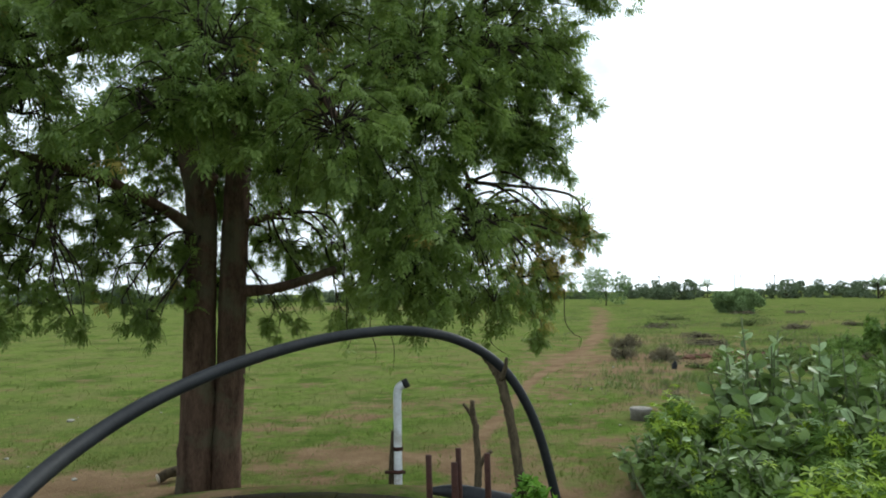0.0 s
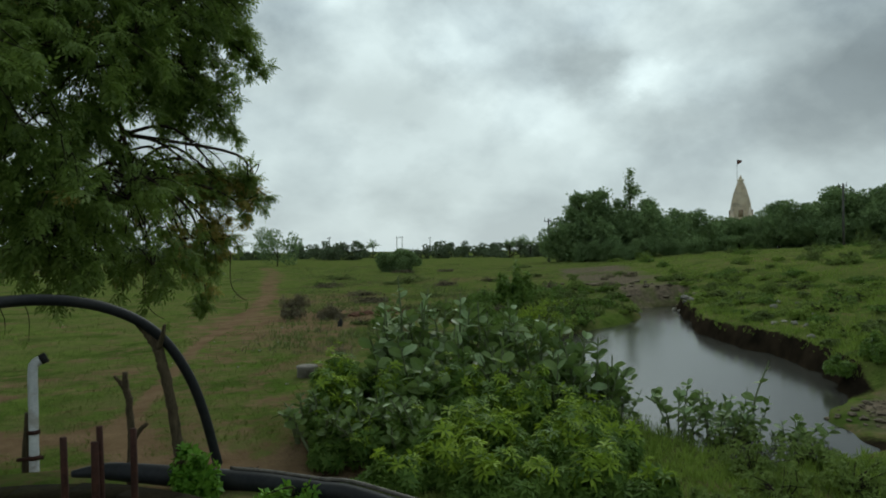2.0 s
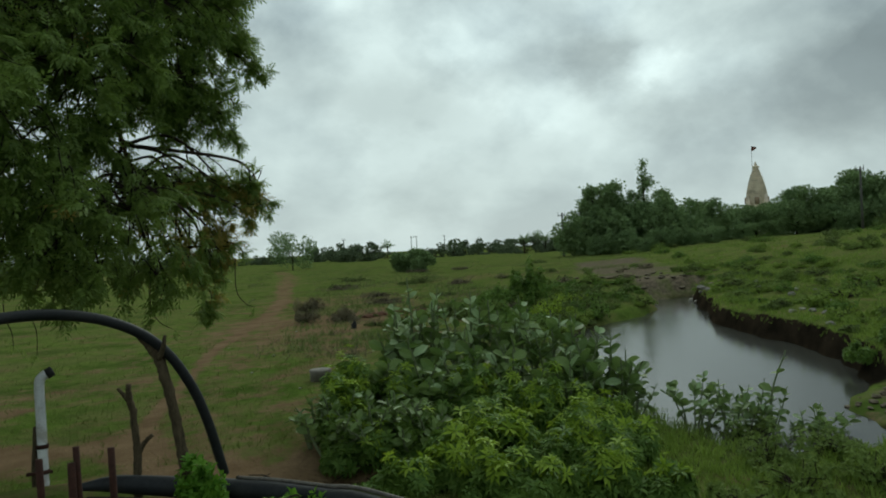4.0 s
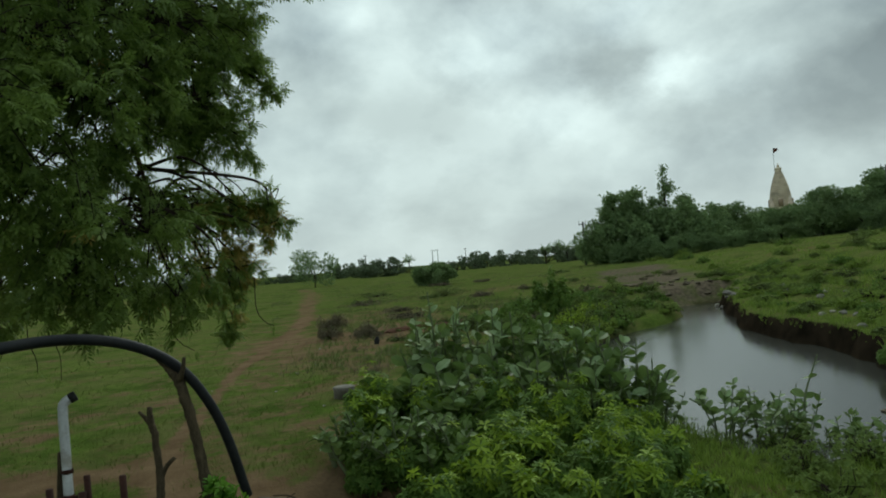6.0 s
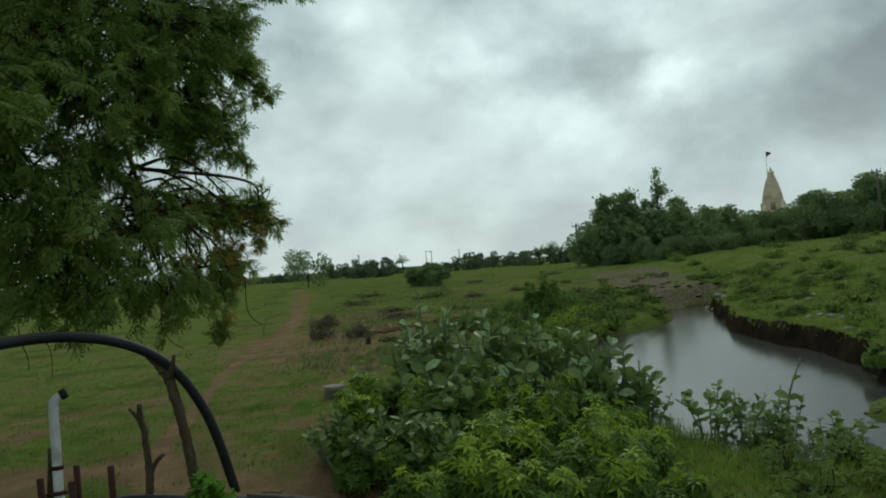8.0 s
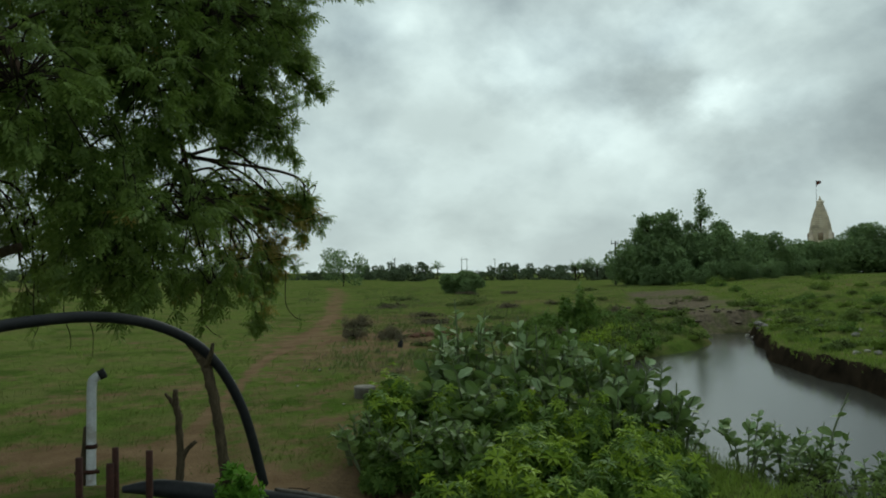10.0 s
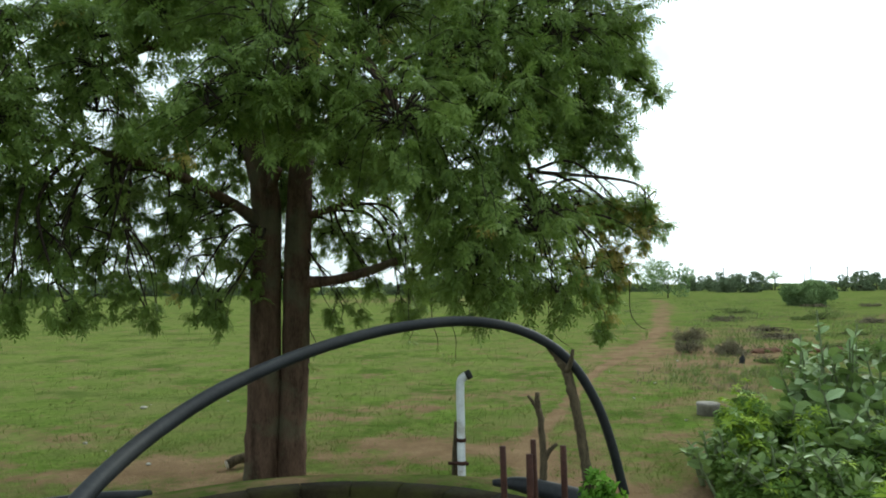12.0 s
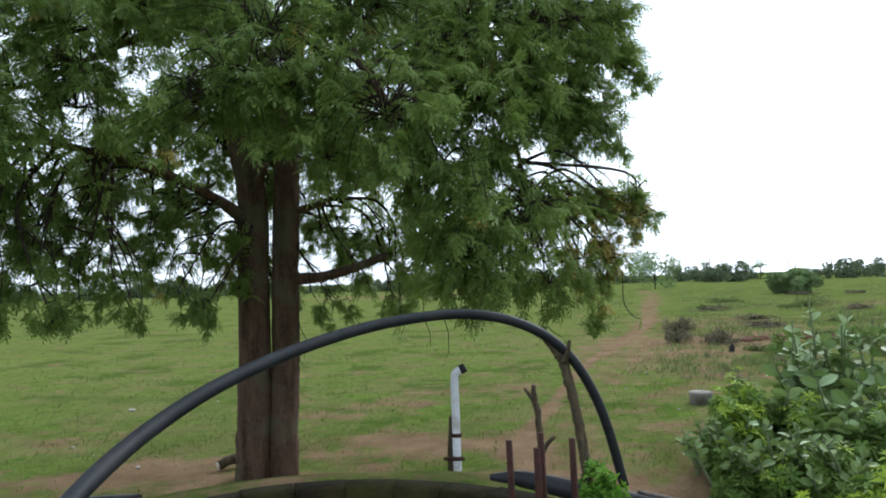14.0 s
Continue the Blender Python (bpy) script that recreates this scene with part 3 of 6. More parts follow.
SOIL_PATCHES = [(0.3, 5.5, 0.9, 0.5, 0.3), (-1.2, 5.75, 1.3, 0.4, 0.26), (-3.3, 5.9, 1.5, 0.45, 0.24), (-0.9, 7.3, 0.9, 0.4, 0.2), (-5.4, 7.4, 1.0, 0.4, 0.16),
                (-2.2, 8.6, 0.9, 0.5, 0.14), (-4.6, 8.0, 1.2, 0.5, 0.12), (-0.2, 10.6, 1.2, 0.6, 0.12), (-3.4, 12.5, 1.6, 0.8, 0.10), (2.2, 7.6, 0.8, 0.6, 0.14), (0.2, 7.2, 1.6, 0.7, 0.09), (0.9, 8.3, 0.8, 0.9, 0.06), (-0.6, 6.9, 1.3, 0.5, 0.19), (-1.6, 9.5, 0.9, 0.5, 0.22), (0.9, 5.6, 0.9, 0.7, 0.34), (1.8, 5.2, 0.9, 0.6, 0.34),
                (-2.7, 6.6, 0.7, 0.4, 0.18), (-3.6, 6.2, 2.0, 0.6, 0.10), (4.5, 16.5, 2.6, 1.8, 0.26), (3.4, 13.5, 1.8, 2.0, 0.12),
                (7.0, 17.5, 2.0, 1.2, 0.20), (3.2, 11.0, 1.6, 3.0, 0.07), (5.0, 14.0, 2.5, 2.5, 0.06), (6.5, 22.0, 2.5, 3.0, 0.2), (-10, 75, 16, 14, 0.30), (17, 30, 5, 4, 0.15), (30, 24, 3, 2, 0.2)]
build_ground()


def build_water():
    line = smooth_line(np.column_stack([BROOK[2:16], BROOK_HALF[2:16]]), 6)
    p, hw = line[:, :2], line[:, 2] + 1.2
    t = np.gradient(p, axis=0)
    t /= np.linalg.norm(t, axis=1)[:, None]
    n = np.stack([t[:, 1], -t[:, 0]], -1)
    k = np.linspace(-1, 1, 9)
    v = (p[:, None] + n[:, None] * (hw[:, None] * k)[..., None])
    v = np.concatenate([v, np.full((*v.shape[:2], 1), WATER)], -1).reshape(-1, 3)
    i, j = np.meshgrid(np.arange(len(p) - 1), np.arange(8), indexing="ij")
    a = i * 9 + j
    f = np.stack([a, a + 1, a + 10, a + 9], -1).reshape(-1, 4)
    tagged(new("water", mesh_of("water", v, f, M_WATER, smooth=True)), "still muddy brook water reflecting the cloudy sky", "water", kind="structure")


build_water()


# ---- the well ----
def build_well():
    well = thing("well", (WELL[0], WELL[1], 0), "round open well with a low mossy block-built parapet", "well")
    rng = np.random.default_rng(3)
    # lining below the parapet and backing behind the blocks
    a = np.linspace(0, 2 * np.pi, 73)[:-1]
    prof = [(WELL_IN + 0.03, -5.5), (WELL_IN + 0.03, WELL_TOP - 0.05), (WELL_OUT - 0.03, WELL_TOP - 0.05), (WELL_OUT - 0.03, -0.3)]
    v = np.array([(r * math.cos(t), r * math.sin(t), z) for r, z in prof for t in a])
    i, j = np.meshgrid(np.arange(3), np.arange(72), indexing="ij")
    p, q = i * 72 + j, i * 72 + (j + 1) % 72
    part("lining", mesh_of("lining", v, np.stack([p, p + 72, q + 72, q], -1).reshape(-1, 4), M_MORTAR), well, "pale mortar lining")
    # a ledge inside the shaft
    prof = [(1.0, -1.0), (1.0, -0.60), (WELL_IN + 0.02, -0.55), (WELL_IN + 0.02, -1.0)]
    v = np.array([(r * math.cos(t), r * math.sin(t), z) for r, z in prof for t in a])
    part("ledge", mesh_of("ledge", v, np.stack([p, p + 72, q + 72, q], -1).reshape(-1, 4), M_MOSS), well, "stone ledge inside the shaft")
    n = 30
    for k in range(n):
        for row in range(2):
            t0, t1 = (k + 0.5 * row) * 2 * np.pi / n, (k + 1 + 0.5 * row) * 2 * np.pi / n
            g = 0.002
            jit = rng.uniform(-0.006, 0.006, 3)
            z1 = WELL_TOP - row * 0.24 + jit[0]
            z0 = z1 - 0.225
            vs = []
            for z, e in ((z0, 0.0), (z1 - 0.015, 0.0), (z1, 0.018)):
                for r in (WELL_IN - 0.004 + e + jit[1], WELL_OUT + 0.004 - e + jit[2]):
                    for s in (0, 0.5, 1):
                        t = t0 + g + (t1 - t0 - 2 * g) * s
                        vs.append((r * math.cos(t), r * math.sin(t), z))
            f = []
            for l in (0, 6):
                for s in (0, 1):
                    f += [(l + s, l + s + 1, l + s + 7, l + s + 6), (l + 3 + s + 1, l + 3 + s, l + 9 + s, l + 9 + s + 1)]
                f += [(l, l + 6, l + 9, l + 3), (l + 2, l + 5, l + 11, l + 8)]
            f += [(12, 13, 16, 15), (13, 14, 17, 16)]
            part("block", mesh_of("block", vs, f, M_MOSS), well)


build_well()


# ---- the neem tree ----
TREE = np.array((-1.91, 6.0, 0.0))
TRUNKS = [
    [(-2.08, 5.99, -0.1), (-2.07, 5.99, 0.35), (-2.055, 6.0, 0.92), (-2.05, 6.0, 1.96), (-2.065, 6.0, 2.47), (-2.2, 5.9, 3.2), (-2.4, 5.7, 4.4)],
    [(-1.85, 6.06, -0.1), (-1.835, 6.065, 0.35), (-1.81, 6.07, 0.92), (-1.79, 6.08, 1.96), (-1.76, 6.09, 2.8), (-1.68, 6.05, 3.6), (-1.5, 5.9, 4.8)],
]
BOUGHS = [
    [(-1.74, 6.07, 1.69), (-1.5, 6.06, 1.70), (-1.228, 6.05, 1.758), (-0.894, 6.0, 1.867)],
    [(-1.72, 6.07, 2.28), (-1.5, 6.06, 2.33), (-1.304, 6.04, 2.405), (-0.9, 5.9, 2.52)],
    [(-2.09, 5.96, 2.20), (-2.25, 5.7, 2.36), (-2.53, 5.11, 2.54), (-2.9, 4.57, 2.63), (-3.24, 3.96, 2.65)],
    [(-2.06, 5.98, 2.4), (-1.97, 5.9, 2.52), (-1.87, 5.8, 2.66)],
    [(-2.3, 5.8, 3.9), (-2.7, 5.3, 3.6), (-3.0, 4.8, 3.2), (-3.3, 4.4, 2.9)],
    [(-1.6, 6.0, 3.9), (-1.2, 5.4, 3.6), (-0.9, 4.9, 3.2), (-0.6, 4.6, 2.7)],
    [(-1.72, 6.07, 2.9), (-1.2, 6.0, 3.3), (-0.5, 5.8, 3.3), (0.1, 5.6, 2.9), (0.3, 5.5, 2.3)],
    [(-2.15, 5.9, 3.0), (-2.6, 5.9, 3.1), (-3.2, 5.6, 2.8), (-3.7, 5.2, 2.3)],
]
BOUGH_R = [(0.062, 0.045, 0.042, 0.036), (0.035, 0.03, 0.022, 0.012), (0.06, 0.045, 0.036, 0.026, 0.015), (0.05, 0.04, 0.03), (0.040, 0.030, 0.022, 0.010), (0.06, 0.05, 0.035, 0.02),
           (0.06, 0.05, 0.035, 0.025, 0.012), (0.05, 0.04, 0.03, 0.015)]
CROWN_HIGH = [
    (1.45, 5.82, 4.29, 0.32), (1.19, 5.88, 4.49, 0.50), (0.63, 5.76, 4.37, 0.50), (-0.24, 5.59, 4.22, 0.50),
    (-1.17, 5.27, 4.04, 0.55), (-1.92, 4.83, 3.77, 0.55), (-2.26, 4.46, 3.56, 0.50), (-0.87, 6.13, 4.77, 0.60),
    (1.06, 5.9, 3.85, 0.34), (-0.3, 5.0, 3.2, 0.55), (0.3, 5.3, 3.15, 0.45),
    (-3.36, 4.17, 3.28, 0.64), (-2.55, 5.03, 3.74, 0.62), (-1.55, 4.43, 3.25, 0.65), (-0.95, 5.40, 3.62, 0.75), (-0.08, 5.26, 3.50, 0.7),
    (0.52, 5.62, 3.66, 0.74), (0.92, 5.86, 3.50, 0.43), (0.72, 5.70, 3.08, 0.46), (-0.02, 4.96, 2.86, 0.65), (-0.68, 4.52, 2.69, 0.62),
    (-1.32, 4.39, 2.89, 0.55), (-1.79, 4.13, 2.75, 0.5), (-2.75, 4.54, 2.86, 0.55), (-3.05, 3.86, 2.70, 0.6), (-3.62, 3.61, 2.95, 0.8),
    (-3.45, 3.51, 2.23, 0.5), (0.06, 5.3, 2.56, 0.36), (-0.38, 4.75, 2.38, 0.55), (-1.20, 5.15, 2.57, 0.4), (0.66, 5.75, 2.80, 0.30), (0.45, 5.6, 3.03, 0.35), (0.84, 5.85, 3.02, 0.28), (-2.8, 4.45, 3.35, 0.42)]
CROWN_BACK = [
    (-2.08, 6.67, 2.80, 0.26), (-2.10, 6.67, 3.14, 0.28), (-2.08, 6.57, 2.54, 0.20),
    (-2.95, 6.24, 3.08, 0.55), (-2.49, 6.64, 2.90, 0.5), (-1.68, 7.09, 3.05, 0.6), (-1.14, 6.99, 2.71, 0.45), (-2.17, 6.75, 3.42, 0.6),
    (-3.27, 5.86, 2.66, 0.45), (-1.39, 6.94, 2.03, 0.3), (-0.69, 6.84, 2.22, 0.4)]
CROWN_TOP = [
    (-2.0, 5.0, 4.6, 0.9), (-0.7, 5.2, 4.6, 0.9), (0.5, 5.8, 4.5, 0.9), (-3.3, 5.2, 4.5, 0.9), (-1.5, 6.2, 5.4, 1.0), (-2.6, 7.2, 4.6, 1.0),
    (-0.6, 7.4, 4.6, 1.0), (-4.2, 4.6, 3.8, 0.9), (0.9, 6.9, 3.9, 0.8), (-4.1, 6.6, 4.0, 0.75), (-1.4, 8.3, 3.6, 0.9), (-4.6, 5.9, 3.0, 0.8)]
CURTAIN = [
    (-0.17, 4.66, 1.98, 0.5), (0.26, 5.05, 2.03, 0.5), (0.01, 4.86, 1.64, 0.4), (-0.48, 5.25, 1.78, 0.38), (0.48, 5.63, 2.17, 0.34),
    (0.42, 5.34, 1.58, 0.36), (-0.18, 4.75, 1.84, 0.36), (-0.19, 4.72, 1.66, 0.24)]
SPRAYS = [
    (1.1, 5.93, 2.2, 0.2), (1.22, 5.95, 2.28, 0.15), (1.02, 5.9, 2.25, 0.14), (1.2, 5.9, 2.04, 0.17), (0.62, 5.7, 2.22, 0.22),
    (1.02, 5.85, 1.75, 0.2), (0.8, 5.8, 2.22, 0.28), (0.87, 5.88, 2.25, 0.14), (1.03, 5.88, 2.68, 0.17), (1.3, 5.95, 2.2, 0.13), (1.33, 5.95, 3.3, 0.16), (0.73, 5.7, 1.79, 0.36),
    (0.86, 5.77, 1.56, 0.22), (0.83, 5.79, 1.25, 0.12), (0.98, 5.86, 1.97, 0.24)]
FRINGE = [
    (-3.56, 4.34, 2.11, 0.45), (-3.28, 4.67, 2.24, 0.4), (-2.79, 4.98, 2.21, 0.4), (-2.43, 5.38, 2.27, 0.35), (-3.40, 4.08, 1.54, 0.28),
    (-2.95, 4.42, 1.70, 0.32), (-2.77, 4.76, 1.61, 0.24), (-2.36, 5.19, 1.63, 0.26), (-3.55, 4.73, 1.89, 0.3), (-2.72, 5.46, 1.83, 0.3),
    (-1.40, 6.12, 1.49, 0.26), (-0.86, 6.22, 1.42, 0.2), (-1.57, 6.50, 2.12, 0.28), (-2.17, 5.16, 1.43, 0.13), (-3.65, 3.87, 1.80, 0.45),
    (-2.49, 4.79, 1.48, 0.13), (-2.76, 4.30, 1.44, 0.12), (-3.15, 4.28, 1.52, 0.16)]
VEIL = [
    (-3.02, 4.61, 2.28, 0.24), (-2.93, 4.78, 2.13, 0.22), (-2.89, 5.15, 2.38, 0.26), (-2.65, 5.60, 2.14, 0.24), (-2.44, 5.81, 2.09, 0.22), (-2.63, 5.73, 2.44, 0.24),
    (-2.33, 6.06, 1.98, 0.20), (-3.20, 4.37, 2.33, 0.26), (-2.94, 5.01, 2.52, 0.24), (-2.82, 5.41, 1.92, 0.20), (-3.12, 4.66, 2.09, 0.20),
    (-2.30, 5.65, 2.01, 0.26), (-2.16, 6.12, 2.15, 0.24), (-2.04, 6.37, 1.87, 0.24), (-2.18, 5.90, 1.72, 0.22), (-1.95, 6.50, 1.60, 0.22),
    (-1.82, 6.74, 2.24, 0.25), (-1.33, 6.75, 1.91, 0.24), (-1.17, 6.58, 1.63, 0.20), (-1.03, 6.50, 2.10, 0.26), (-1.57, 6.91, 2.46, 0.28),
    (-0.82, 6.22, 1.87, 0.24), (-2.49, 5.89, 2.42, 0.28), (-2.67, 5.37, 2.10, 0.26), (-3.03, 4.83, 1.95, 0.26), (-2.80, 4.74, 1.82, 0.24),
    (-3.17, 4.63, 1.99, 0.26), (-3.37, 4.61, 2.14, 0.28), (-1.97, 6.60, 2.51, 0.26), (-3.42, 4.32, 1.80, 0.22), (-0.69, 6.03, 1.57, 0.20),
    (-2.45, 5.74, 1.50, 0.12)]


HANGING = [
    [(-0.557, 5.644, 1.366), (-0.517, 5.647, 1.230), (-0.512, 5.647, 1.118)],
    [(-0.408, 5.654, 1.384), (-0.369, 5.656, 1.226), (-0.371, 5.656, 1.060)],
    [(-0.253, 5.660, 1.357), (-0.211, 5.661, 1.289), (-0.222, 5.661, 1.222)],
    [(-1.522, 5.480, 1.333), (-1.470, 5.493, 1.196), (-1.491, 5.488, 1.063)],
    [(0.380, 5.641, 1.341), (0.439, 5.636, 1.230), (0.529, 5.626, 1.164)],
    [(1.000, 5.552, 1.435), (1.061, 5.540, 1.328), (1.122, 5.526, 1.297)],
    [(-0.745, 5.625, 1.395), (-0.712, 5.629, 1.304), (-0.742, 5.626, 1.214)]]


def build_neem():
    rng = np.random.default_rng(11)
    tree = thing("neem_tree", TREE, "double-trunked neem tree with drooping dark green foliage", "tree")
    lines = [smooth_line(t, 6) for t in TRUNKS]
    for line, r0 in zip(lines, (0.137, 0.121)):
        r = (r0 * 1.14, r0 * 1.04, r0, r0 * 0.98, r0 * 0.9, r0 * 0.7, r0 * 0.4)
        v, f = tube(line - TREE, r, 16, 0.035, rng)
        part("trunk", mesh_of("trunk", v, f, M_BARK, smooth=True), tree, "rough grey-brown bark trunk")
    for pts, r in zip(BOUGHS, BOUGH_R):
        v, f = tube(smooth_line(pts, 5) - TREE, r, 10, 0.05, rng)
        part("limb", mesh_of("limb", v, f, M_BARK, smooth=True), tree)
    twigs, at, dirs, size, yellow = [], [], [], [], []
    wood = np.concatenate([l[l[:, 2] > 2.05] for l in lines] + [smooth_line(b, 5)[3:] for b in BOUGHS[1:]])
    for clumps, droop, dense in ((CROWN_HIGH, 0.25, 1.05), (CROWN_BACK, 0.25, 1.0), (CROWN_TOP, 0.2, 0.65), (CURTAIN, 0.4, 0.84), (SPRAYS, 0.4, 0.5), (FRINGE, 0.6, 0.42), (VEIL, 0.7, 0.42)):
        for cx, cy, cz, r in clumps:
            c = np.array((cx, cy, cz))
            cost = np.linalg.norm(wood - c, axis=1) + 0.6 * np.abs(wood[:, 2] - cz - 0.3) + rng.random(len(wood)) * 0.4
            a = wood[np.argmin(cost)]
            span = np.linalg.norm(c - a)
            mid = (a + c) / 2 + np.array((0, 0, 0.18 * span)) + rng.normal(0, 0.10 * span, 3)
            limb = smooth_line([a, mid, c], 6)
            v, f = tube(limb - TREE, (0.009 + 0.007 * span, 0.007 + 0.004 * span, 0.004), 6)
            part("branch", mesh_of("branch", v, f, M_TWIG, smooth=True), tree)
            for b in limb[len(limb) // 2:]:
                for q in range(3):
                    at.append(b + rng.normal(0, 0.03, 3))
                    dirs.append(rng.normal(0, 1, 3) + np.array((0, 0, -0.3)))
                    size.append(rng.uniform(0.07, 0.12))
                    yellow.append(False)
            for _ in range(int((9 if dense > 0.6 else 5) + 105 * r * r * dense)):
                s = limb[rng.integers(len(limb) - 6, len(limb))]
                u = rng.normal(0, 1, 3)
                u /= np.linalg.norm(u)
                e = c + u * r * rng.uniform(0.35, 0.95) * np.array((1, 1, 0.85))
                e[2] -= droop * r * rng.uniform(0.0, 0.6)
                m = (s + e) / 2 + np.array((0, 0, 0.20 * r + 0.10 * droop * r)) + rng.normal(0, 0.05, 3)
                tl = smooth_line([s, m, e], 4)
                twigs.append(tube(tl - TREE, (0.007, 0.005, 0.002), 4, cap=False))
                out = tl[-1] - tl[-3]
                out /= np.linalg.norm(out) + 1e-9
                # leaves stand in tufts along the outer half of each twig
                for w in (1.0, 0.82, 0.62)[:int(rng.integers(2, 4))]:
                    b = tl[int(round(w * (len(tl) - 1)))] + rng.normal(0, 0.015, 3)
                    gold = rng.random() < 0.004 + 0.75 * math.exp(-((b[0] - 0.88) ** 2 + (b[1] - 5.78) ** 2 + (b[2] - 1.9) ** 2) / 0.16)
                    for q in range(int(rng.integers(5, 9) * (0.95 if clumps is CURTAIN else 1.0 if dense > 0.6 else 1.35))):
                        at.append(b)
                        dirs.append(out * 0.45 + rng.normal(0, 0.6, 3) + np.array((0, 0, -0.12 - 0.25 * droop)))
                        size.append(rng.uniform(0.074, 0.134) * (1.0 if dense > 0.6 else 0.82))
                        yellow.append(gold)
    for pts in HANGING:
        top = (pts[0][0], pts[0][1], pts[0][2] + 0.25)
        v, f = tube(smooth_line([top] + pts, 5) - TREE, (0.004, 0.0035, 0.002), 5)
        part("hanging_twig", mesh_of("hanging_twig", v, f, M_TWIG, smooth=True), tree)
        for q in range(3):
            at.append(np.array(pts[-1]) + rng.normal(0, 0.02, 3))
            dirs.append(np.array((0.3, 0.0, -1.0)) + rng.normal(0, 0.5, 3))
            size.append(0.06)
            yellow.append(False)
    at, dirs, size, yellow = np.array(at), np.array(dirs), np.array(size), np.array(yellow)
    v, f = joined(twigs)
    part("twigwork", mesh_of("twigwork", v, f, M_TWIG), tree, "thin drooping twigs", "stuff")
    up = np.tile((0, 0, 1.0), (len(at), 1))
    turn = frames_of(dirs, up, rng.uniform(-0.9, 0.9, len(at)))
    for name, sel, mat, lab in (("crown", ~yellow, M_NEEM, "feathery dark green neem leaves"), ("yellow_leaves", yellow, M_NEEM_YELLOW, "patches of yellowing leaves")):
        v, f = place(SPRAY, at[sel] - TREE, turn[sel], size[sel])
        part(name, mesh_of(name, v, f, mat), tree, lab, "stuff")


build_neem()


# ---- pipes, stakes and rods round the well ----
def round_thing(name, pts, radii, mat, label, category, sides=12, steps=8, group="", rough=0.0):
    pts = np.asarray(pts, float)
    base = pts[np.argmin(pts[:, 2])].copy()
    v, f = tube(smooth_line(pts, steps) - base, radii, sides, rough, np.random.default_rng(len(name)))
    ob = new(name, mesh_of(name, v, f, mat, smooth=True))
    ob.location = base
    return tagged(ob, label, category, group)


ARCH = [(-0.98, 1.56, -0.6), (-1.08, 1.50, 0.35), (-1.19, 1.56, 0.68), (-1.25, 1.72, 0.89), (-1.265, 1.95, 1.01), (-1.25, 2.175, 1.095), (-1.205, 2.423, 1.172), (-1.10, 2.684, 1.258), (-0.91, 3.002, 1.348),
        (-0.659, 3.254, 1.421), (-0.411, 3.433, 1.460), (-0.173, 3.546, 1.467), (0.044, 3.615, 1.428), (0.228, 3.666, 1.341), (0.362, 3.696, 1.217), (0.47, 3.726, 1.035), (0.545, 3.76, 0.832), (0.622, 3.82, 0.54)]
round_thing("arched_water_pipe", ARCH, (0.031, 0.031, 0.029, 0.026, 0.025, 0.025), M_HOSE, "black plastic water pipe arching up out of the well", "pipe", 16, 8)
round_thing("ground_pipe", [(-0.07, 3.99, 0.545), (0.067, 3.93, 0.555), (0.242, 3.83, 0.545), (0.446, 3.74, 0.52), (0.652, 3.64, 0.50), (0.819, 3.506, 0.494), (1.016, 3.297, 0.49), (1.194, 3.076, 0.49), (1.6, 2.3, 0.42), (2.3, 1.2, 0.12), (3.0, 0.0, 0.06)],
            (0.018, 0.045, 0.052, 0.054, 0.052, 0.046, 0.042, 0.042, 0.042), M_HOSE, "thick black pipe lying on the bank beside the well", "pipe", 14)
round_thing("side_pipe", [(-2.5, 4.85, 0.19), (-2.94, 4.92, 0.15), (-3.56, 4.86, 0.09), (-4.2, 4.80, 0.07), (-5.6, 4.7, 0.06)],
            (0.036,), M_HOSE, "black pipe lying across the turf beside the well", "pipe", 10)
round_thing("thin_hose", [(0.66, 3.66, 0.555), (0.83, 3.53, 0.548), (1.03, 3.32, 0.54), (1.21, 3.10, 0.54), (1.62, 2.33, 0.47), (2.33, 1.23, 0.17)], (0.011,), M_WIRE, "thin grey hose lying along the thick black pipe", "hose", 8)


